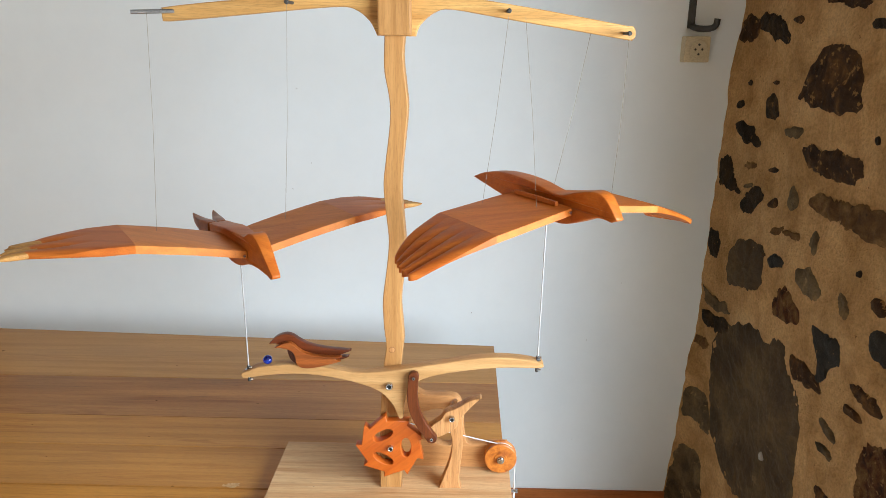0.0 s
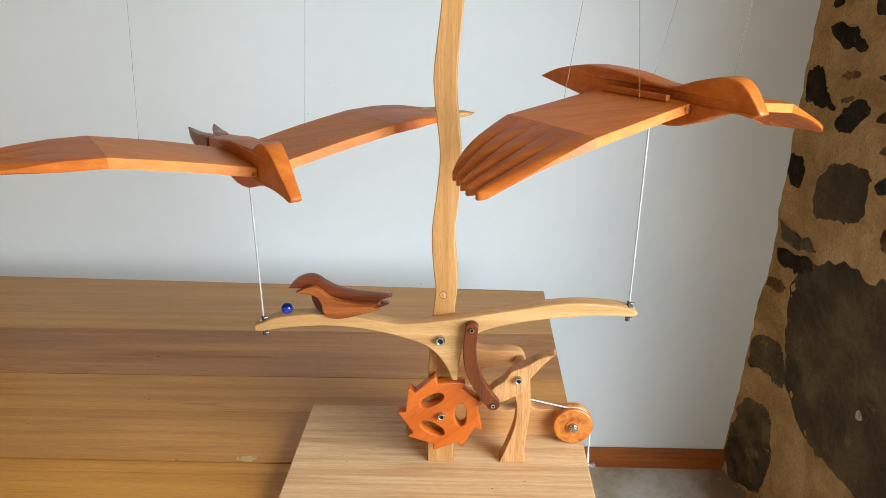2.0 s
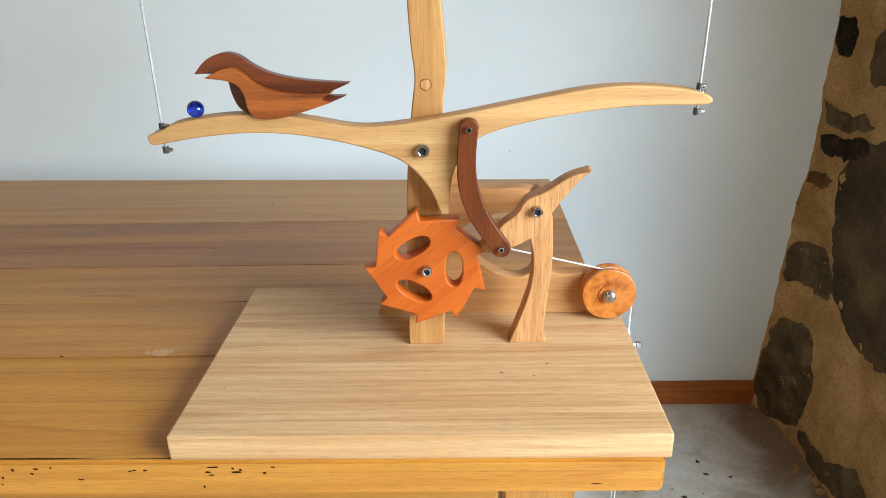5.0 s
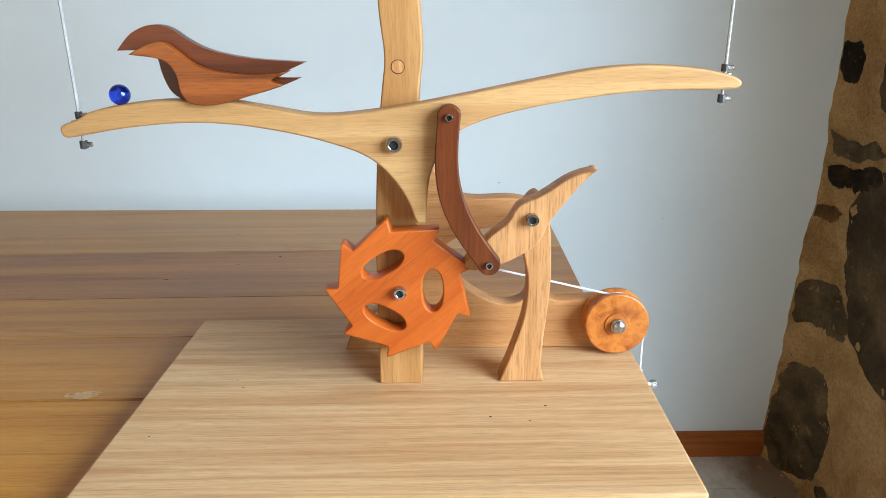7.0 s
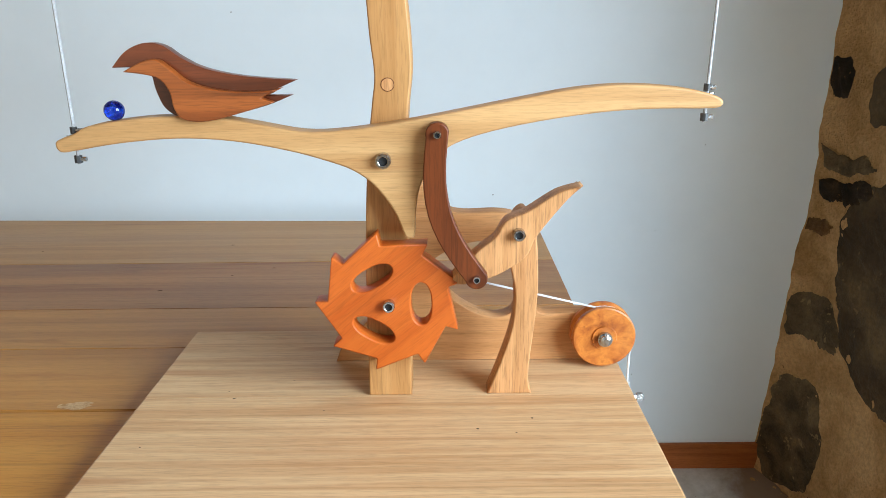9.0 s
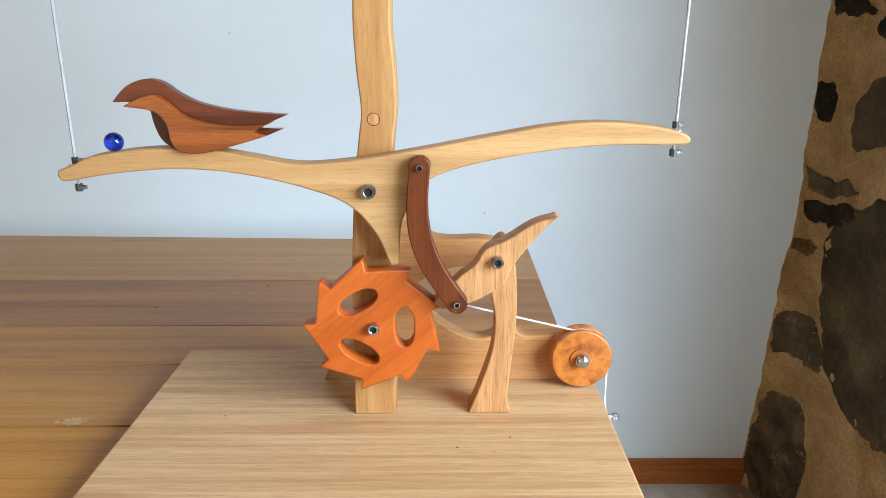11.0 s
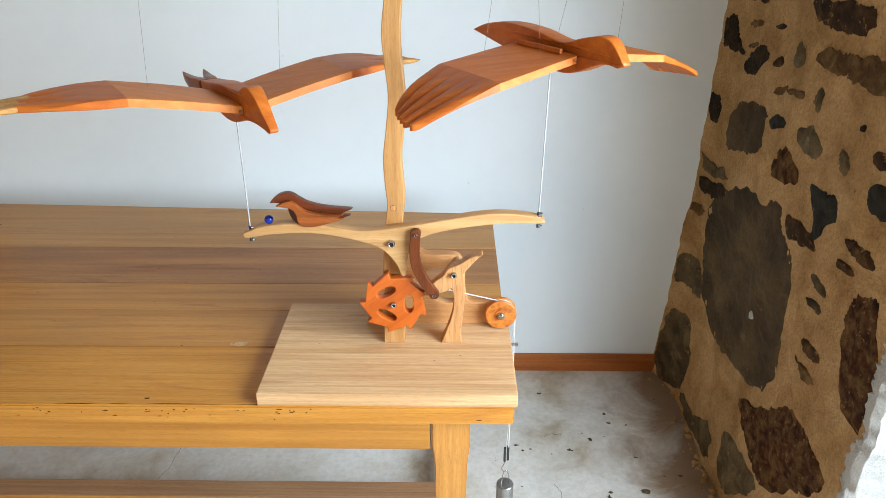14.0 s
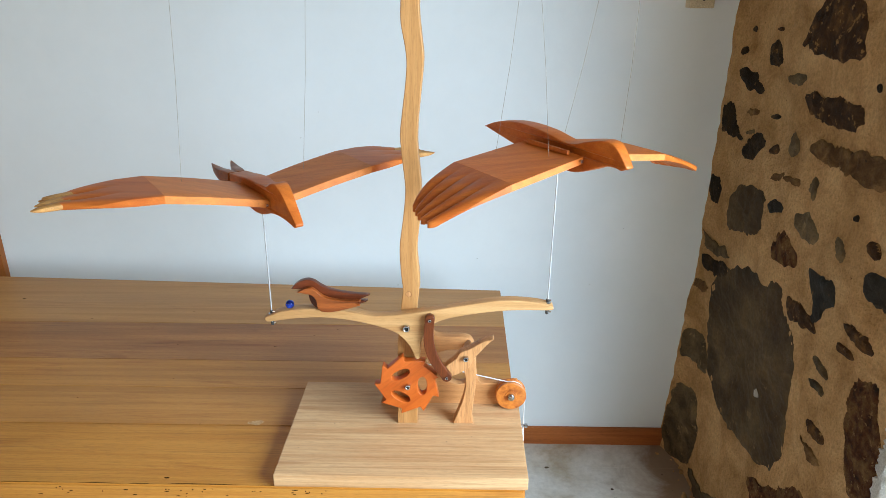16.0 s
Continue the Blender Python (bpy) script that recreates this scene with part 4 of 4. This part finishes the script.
def perched_bird():
    c = ARM @ Vector((-0.2, 0.875, 1.0525))
    back = Vector((-0.2, 0.875, 1.0475))
    m = Matrix.Translation(c) @ Matrix.Rotation(radians(-3.5), 4, "Y") @ Matrix.Translation(-back)
    bird = thing("perched_bird", c, "brown layered wooden bird perched on the rocker arm", "wooden bird")
    mid = smooth_line([(-0.272, 1.092), (-0.272, 1.092), (-0.259, 1.1035), (-0.243, 1.1085), (-0.230, 1.1055), (-0.218, 1.096), (-0.201, 1.0865), (-0.172, 1.0785), (-0.131, 1.0725), (-0.131, 1.0725), (-0.150, 1.066), (-0.160, 1.063), (-0.136, 1.0612), (-0.136, 1.0612), (-0.160, 1.054), (-0.20, 1.0475), (-0.223, 1.0495), (-0.236, 1.058), (-0.241, 1.072), (-0.243, 1.086), (-0.252, 1.0905)], 4)
    near = smooth_line([(-0.260, 1.0885), (-0.260, 1.0885), (-0.246, 1.0945), (-0.234, 1.096), (-0.226, 1.090), (-0.213, 1.078), (-0.195, 1.071), (-0.17, 1.067), (-0.146, 1.0665), (-0.146, 1.0665), (-0.158, 1.0615), (-0.158, 1.0615), (-0.149, 1.0575), (-0.149, 1.0575), (-0.172, 1.052), (-0.20, 1.047), (-0.219, 1.049), (-0.226, 1.058), (-0.2275, 1.072), (-0.236, 1.083)], 4)
    sawn("core", [mid], 0.868, 0.880, M_crow_dark, bird, "darker middle layer with beak and tail", 0.0005, m)
    sawn("side_layer", [near], 0.858, 0.8678, M_crow, bird, "", 0.001, m)
    sawn("side_layer", [near], 0.8802, 0.890, M_crow, bird, "", 0.001, m)
    return bird


perched_bird()
mc = ARM @ Vector((-0.28, 0.875, 1.0632))
bm = bmesh.new()
bmesh.ops.create_uvsphere(bm, u_segments=32, v_segments=16, radius=0.008)
marble = part("marble", placed(bm, Matrix.Translation(mc + Vector((0, 0, 0.0076)))), M_glass, smooth=True)
tagged(marble, "small clear blue glass marble on the rocker arm", "marble")


def hanging_weight():
    x, y, z = CX - 0.004, 0.944, 0.362
    w = thing("hanging_weight", (x, y, z), "grey steel cylinder weight hung from the cord under the table edge", "weight")
    part("cylinder", turned([(-0.14, 0.017), (-0.139, 0.019), (-0.001, 0.019), (0.0, 0.0178)], (x, y, z), "Z", 36), M_dull, w, "", False)
    loop = [(x - 0.010, y - 0.012, z - 0.022), (x - 0.009, y - 0.006, z + 0.012), (x - 0.003, y, z + 0.034), (x + 0.003, y, z + 0.036), (x + 0.008, y, z + 0.02), (x + 0.009, y, z - 0.002)]
    part("wire_loop", rod(smooth_line([Vector(p) for p in loop], 4, False), 0.0011, 8), M_steel, w, "bent wire loop", True)
    hook = [(x, y, z + 0.068)] + [(x - 0.001 + 0.008 * math.cos(q), y, z + 0.044 + 0.010 * math.sin(q)) for q in [radians(130 + 190 * k / 10) for k in range(11)]]
    part("hook", rod(hook, 0.0011, 8), M_steel, w, "small steel hook", True)
    part("clip", box(x - 0.006, x - 0.001, y - 0.004, y + 0.004, z + 0.066, z + 0.103, 0.001), M_black, w, "black clip")
    part("clip", box(x + 0.001, x + 0.006, y - 0.004, y + 0.004, z + 0.07, z + 0.106, 0.001), M_black, w)
    return w


hanging_weight()

# ---- on the white wall ----


def wall_socket():
    s = thing("wall_socket", (0.70, 1.862, 1.55), "square cream wall socket with a round recess", "socket")
    part("plate", box(0.664, 0.734, 1.822, 1.862, 1.515, 1.585, 0.004, 3), M_socket, s)
    part("recess", turned([(1.8225, 0.0266), (1.8200, 0.0264), (1.8195, 0.0256), (1.8195, 0.0235), (1.8212, 0.0224)], (0.703, 0, 1.55), "Y", 32), M_socket, s, "round ring")
    for x, z in ((-0.0095, 0), (0.0095, 0), (0, 0.013), (0, -0.013)):
        part("pin_hole", turned([(1.8206, 0.0032), (1.8225, 0.0032)], (0.703 + x, 0, 1.55 + z), "Y", 12), M_black, s)
    return s


def wall_hook():
    h = thing("wall_hook", (0.69, 1.862, 1.7), "dark iron bracket hook on the white wall", "hook")
    part("strap", box(0.675, 0.695, 1.854, 1.862, 1.606, 1.86, 0.002), M_iron, h)
    path = [Vector((0.685, 1.852, 1.612)), Vector((0.70, 1.835, 1.606)), Vector((0.728, 1.825, 1.606)), Vector((0.742, 1.822, 1.614)), Vector((0.745, 1.82, 1.632))]
    part("arm", rod(smooth_line(path, 4, False), 0.0085, 10), M_iron, h, "", True)
    return h


wall_socket()
wall_hook()

rm = random.Random(31)
bm = bmesh.new()
for k in range(18):
    x, z = rm.uniform(-0.6, 0.74), rm.uniform(0.2, 1.8)
    w = rm.choice((0.0005, 0.0007, 0.0009, 0.0013))
    ring = [bm.verts.new((x + w * rm.uniform(0.6, 1.3) * math.cos(q), 1.8612, z + w * rm.uniform(0.7, 1.7) * math.sin(q))) for q in [2 * math.pi * j / 7 for j in range(7)]]
    bm.faces.new(ring)
part("nail_marks", bm, M_litter, wall_n, "small dark nail marks and chips in the paint")["kind"] = "stuff"

# ---- floor litter ----
rnd = random.Random(5)
bm = bmesh.new()
for k in range(60):
    x, y = rnd.uniform(0.16, 0.78), rnd.uniform(0.95, 1.8)
    r = rnd.choice((0.0014, 0.0018, 0.002, 0.0026, 0.003, 0.004, 0.0075))
    pts = [bm.verts.new((x + r * rnd.uniform(0.5, 1.6) * math.cos(q), y + r * rnd.uniform(0.3, 1.0) * math.sin(q), 0.0012)) for q in [2 * math.pi * j / 6 for j in range(6)]]
    top = bm.verts.new((x, y, 0.001 + r * 0.5))
    for j in range(6):
        bm.faces.new((pts[j], pts[(j + 1) % 6], top))
for x, y, r in ((0.590, 1.28, 0.016), (0.475, 1.50, 0.009), (0.402, 1.45, 0.011), (0.600, 1.57, 0.006), (0.487, 1.26, 0.008), (0.600, 1.42, 0.007)):
    n = 9
    rim = []
    for j in range(n):
        q = 2 * math.pi * j / n
        d = r * rnd.choice((0.35, 0.6, 1.0, 1.25))
        rim.append(bm.verts.new((x + d * math.cos(q), y + 0.8 * d * math.sin(q), 0.0012 + r * rnd.uniform(0.0, 0.3))))
    top = bm.verts.new((x, y, 0.002 + 0.15 * r))
    for j in range(n):
        bm.faces.new((rim[j], rim[(j + 1) % n], top))
tagged(part("litter", bm, M_litter), "crumbs and dry scraps on the concrete floor", "litter", kind="stuff")

rb = random.Random(12)
bm = bmesh.new()
for k in range(150):
    y = rb.uniform(0.9, 1.82)
    x = wall_x(y, 0.0) - abs(rb.gauss(0, 0.022)) + 0.004
    r0 = rb.choice((0.002, 0.003, 0.004, 0.006, 0.009))
    lump = bmesh.ops.create_icosphere(bm, subdivisions=1, radius=r0, matrix=Matrix.Translation((x, y, r0 * 0.35)))
    for v in lump["verts"]:
        v.co += Vector((rb.uniform(-1, 1), rb.uniform(-1, 1), rb.uniform(-0.6, 0.4))) * r0 * 0.35
tagged(part("mortar_crumbs", bm, M_mortar), "sandy mortar crumbs along the foot of the stone wall", "rubble", kind="stuff")


def crack(x, y, run, heading, seed):
    """A thin open crack that wanders over the floor."""
    rc = random.Random(seed)
    bm = bmesh.new()
    last = None
    for k in range(30):
        heading += rc.uniform(-0.45, 0.45)
        x, y = x + run / 30 * math.cos(heading), y + run / 30 * math.sin(heading)
        w = 0.0009 * (1 - k / 34) + 0.0003
        pair = [bm.verts.new((x - w * math.sin(heading), y + w * math.cos(heading), 0.0006)), bm.verts.new((x + w * math.sin(heading), y - w * math.cos(heading), 0.0006))]
        if last:
            bm.faces.new((last[0], last[1], pair[1], pair[0]))
        last = pair
    part("crack", bm, M_litter, floor, "thin dark crack")


crack(-0.62, 1.78, 0.6, -1.7, 3)
crack(0.39, 1.53, 0.07, -2.0, 4)
crack(0.33, 1.2, 0.12, 0.9, 6)

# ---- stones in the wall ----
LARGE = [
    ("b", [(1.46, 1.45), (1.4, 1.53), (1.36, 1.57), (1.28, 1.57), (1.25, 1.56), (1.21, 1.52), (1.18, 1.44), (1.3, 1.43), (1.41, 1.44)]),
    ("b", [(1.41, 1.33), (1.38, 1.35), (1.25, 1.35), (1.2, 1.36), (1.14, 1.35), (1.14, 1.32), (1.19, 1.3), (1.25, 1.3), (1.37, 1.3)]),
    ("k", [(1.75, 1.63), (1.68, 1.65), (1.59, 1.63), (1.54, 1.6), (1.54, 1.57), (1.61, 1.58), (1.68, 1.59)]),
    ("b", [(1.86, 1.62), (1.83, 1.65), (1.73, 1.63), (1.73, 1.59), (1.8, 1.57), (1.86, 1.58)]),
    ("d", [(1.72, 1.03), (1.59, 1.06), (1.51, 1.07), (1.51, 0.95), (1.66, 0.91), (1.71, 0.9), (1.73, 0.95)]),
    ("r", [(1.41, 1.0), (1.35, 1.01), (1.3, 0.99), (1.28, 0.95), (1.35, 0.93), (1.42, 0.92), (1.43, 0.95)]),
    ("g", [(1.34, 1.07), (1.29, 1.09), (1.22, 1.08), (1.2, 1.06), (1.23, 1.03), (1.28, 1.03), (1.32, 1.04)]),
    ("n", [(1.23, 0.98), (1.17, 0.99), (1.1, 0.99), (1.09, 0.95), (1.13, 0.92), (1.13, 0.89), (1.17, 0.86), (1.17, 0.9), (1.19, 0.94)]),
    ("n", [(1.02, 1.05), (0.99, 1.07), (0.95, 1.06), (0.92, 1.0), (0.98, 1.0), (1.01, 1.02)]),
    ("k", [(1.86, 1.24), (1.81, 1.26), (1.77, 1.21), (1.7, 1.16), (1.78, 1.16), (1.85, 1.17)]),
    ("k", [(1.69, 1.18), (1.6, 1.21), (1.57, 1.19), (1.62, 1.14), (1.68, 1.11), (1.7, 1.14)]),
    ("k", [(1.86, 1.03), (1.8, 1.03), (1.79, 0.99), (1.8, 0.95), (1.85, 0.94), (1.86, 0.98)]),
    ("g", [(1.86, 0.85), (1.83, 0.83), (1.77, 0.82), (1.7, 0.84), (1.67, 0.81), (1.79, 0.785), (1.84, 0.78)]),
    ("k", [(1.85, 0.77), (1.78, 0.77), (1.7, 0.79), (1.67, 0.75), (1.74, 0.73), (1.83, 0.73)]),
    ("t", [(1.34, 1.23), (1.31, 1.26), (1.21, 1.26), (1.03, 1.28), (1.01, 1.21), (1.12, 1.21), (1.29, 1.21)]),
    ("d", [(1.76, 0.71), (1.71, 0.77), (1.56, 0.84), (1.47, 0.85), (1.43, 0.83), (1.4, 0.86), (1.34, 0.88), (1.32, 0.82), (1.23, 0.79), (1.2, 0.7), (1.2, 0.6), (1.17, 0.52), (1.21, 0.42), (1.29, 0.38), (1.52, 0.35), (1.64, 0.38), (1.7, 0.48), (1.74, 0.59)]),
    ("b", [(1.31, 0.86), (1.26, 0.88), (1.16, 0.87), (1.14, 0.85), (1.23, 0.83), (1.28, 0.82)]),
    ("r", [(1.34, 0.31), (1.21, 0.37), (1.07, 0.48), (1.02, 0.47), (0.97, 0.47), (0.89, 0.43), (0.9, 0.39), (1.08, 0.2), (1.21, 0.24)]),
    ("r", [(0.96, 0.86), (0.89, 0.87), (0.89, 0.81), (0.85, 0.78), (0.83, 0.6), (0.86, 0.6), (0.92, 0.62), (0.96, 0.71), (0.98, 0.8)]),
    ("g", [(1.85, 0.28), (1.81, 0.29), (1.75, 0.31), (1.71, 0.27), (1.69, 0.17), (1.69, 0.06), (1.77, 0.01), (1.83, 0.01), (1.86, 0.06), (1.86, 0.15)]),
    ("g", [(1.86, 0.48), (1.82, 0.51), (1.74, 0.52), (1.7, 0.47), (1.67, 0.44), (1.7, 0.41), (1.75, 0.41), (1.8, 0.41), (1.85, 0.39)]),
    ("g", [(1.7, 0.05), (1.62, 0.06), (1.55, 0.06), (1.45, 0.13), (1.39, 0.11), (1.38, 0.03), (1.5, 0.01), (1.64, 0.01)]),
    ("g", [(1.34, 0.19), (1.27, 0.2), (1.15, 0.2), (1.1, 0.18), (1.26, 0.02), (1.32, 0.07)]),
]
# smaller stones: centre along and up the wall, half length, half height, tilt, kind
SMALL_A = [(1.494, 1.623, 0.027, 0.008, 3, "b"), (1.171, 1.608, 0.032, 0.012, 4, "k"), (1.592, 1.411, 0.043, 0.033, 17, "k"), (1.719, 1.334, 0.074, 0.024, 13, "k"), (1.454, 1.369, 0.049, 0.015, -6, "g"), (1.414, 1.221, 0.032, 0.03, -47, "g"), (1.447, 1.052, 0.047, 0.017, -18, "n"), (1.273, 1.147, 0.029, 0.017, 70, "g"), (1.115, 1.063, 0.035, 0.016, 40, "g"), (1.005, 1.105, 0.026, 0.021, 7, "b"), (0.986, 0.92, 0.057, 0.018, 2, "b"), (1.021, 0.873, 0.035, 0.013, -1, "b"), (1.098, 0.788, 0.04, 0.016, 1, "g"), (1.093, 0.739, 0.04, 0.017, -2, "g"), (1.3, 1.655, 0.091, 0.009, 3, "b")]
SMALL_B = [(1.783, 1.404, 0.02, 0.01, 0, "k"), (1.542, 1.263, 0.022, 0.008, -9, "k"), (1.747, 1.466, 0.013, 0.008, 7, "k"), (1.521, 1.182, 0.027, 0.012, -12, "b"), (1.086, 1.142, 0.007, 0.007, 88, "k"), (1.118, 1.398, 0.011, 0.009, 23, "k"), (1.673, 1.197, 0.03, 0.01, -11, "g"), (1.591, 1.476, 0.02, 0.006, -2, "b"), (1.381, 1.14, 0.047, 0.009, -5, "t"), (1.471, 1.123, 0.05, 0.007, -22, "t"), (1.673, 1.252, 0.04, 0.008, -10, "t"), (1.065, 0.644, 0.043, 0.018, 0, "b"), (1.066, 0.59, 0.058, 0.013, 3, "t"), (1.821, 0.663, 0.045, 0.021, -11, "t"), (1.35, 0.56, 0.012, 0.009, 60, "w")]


def lumpy(i, cy, cz, hy, hz, tilt):
    """An uneven six- to eight-cornered outline of the given half sizes."""
    rs = random.Random(100 + i)
    ca, sa = math.cos(radians(tilt)), math.sin(radians(tilt))
    n = rs.choice((6, 7, 8))
    out = []
    for k in range(n):
        q = 2 * math.pi * (k + rs.uniform(-0.28, 0.28)) / n
        r = rs.uniform(0.86, 1.2)
        y, z = hy * r * math.cos(q), hz * r * math.sin(q)
        out.append((cy + y * ca - z * sa, cz + y * sa + z * ca))
    return out


def ragged(outline, i):
    """The outline with softened corners and a broken, chipped edge."""
    pts = [Vector(p) for p in outline]
    cut = []
    for a, b in zip(pts, pts[1:] + pts[:1]):
        cut += [a.lerp(b, 0.18), a.lerp(b, 0.82)]
    size = max(p.x for p in pts) - min(p.x for p in pts) + max(p.y for p in pts) - min(p.y for p in pts)
    step = 0.0022 if size > 0.1 else 0.0018
    amp = min(1.0, size / 0.16)
    line = []
    for a, b in zip(cut, cut[1:] + cut[:1]):
        d = b - a
        side = Vector((d.y, -d.x)).normalized()
        n = max(1, int(d.length / step))
        for k in range(n):
            p = a + d * (k / n)
            v = Vector((p.x, p.y, i * 0.7))
            rough = max(0.15, min(1.0, 0.5 + 1.6 * noise.noise(v * 11 + Vector((3, 1, 7)))))
            w = 0.012 * noise.noise(v * 26) + rough * (0.0075 * noise.noise(v * 62) + 0.005 * noise.noise(v * 150) + 0.003 * noise.noise(v * 310))
            line.append(p + side * w * amp)
    return line


def wall_stone(i, outline, kind):
    """A stone almost flush in the mortar, chipped at its edge and uneven on its face."""
    bm = bmesh.new()
    edge = ragged(outline, i)
    n = len(edge)
    mid = sum(edge, Vector((0, 0))) / n
    reach = max((p - mid).length for p in edge)
    m = max(4, min(26, int(reach / 0.010)))
    scales = [1.012, 1.0] + [1 - (j + 1) / m for j in range(m - 1)] + [0.02]
    rings = []
    for j, sc_ in enumerate(scales):
        proud = ((-0.006, 0.0008)[j] if j < 2 else 0.0050 - 0.004 * sc_ ** 8) + (0.006 if kind == "w" else 0.0)
        ring = []
        for e in edge:
            p = mid + (e - mid) * sc_
            y, z = max(0.815, min(p.x, 1.858)), max(0.002, p.y)
            v = Vector((i, y * 30, z * 30))
            face = 0.0 if j < 2 else 0.004 * noise.noise(v) + 0.0022 * noise.noise(v * 3.1)
            ring.append(bm.verts.new((wall_x(y, z) - proud - face, y, z)))
        rings.append(ring)
    for a, c in zip(rings, rings[1:]):
        for k in range(n):
            bm.faces.new((a[k], a[(k + 1) % n], c[(k + 1) % n], c[k]))
    bm.faces.new(rings[-1])
    part("stone", bm, M_stone[kind], wall_e, smooth=True)


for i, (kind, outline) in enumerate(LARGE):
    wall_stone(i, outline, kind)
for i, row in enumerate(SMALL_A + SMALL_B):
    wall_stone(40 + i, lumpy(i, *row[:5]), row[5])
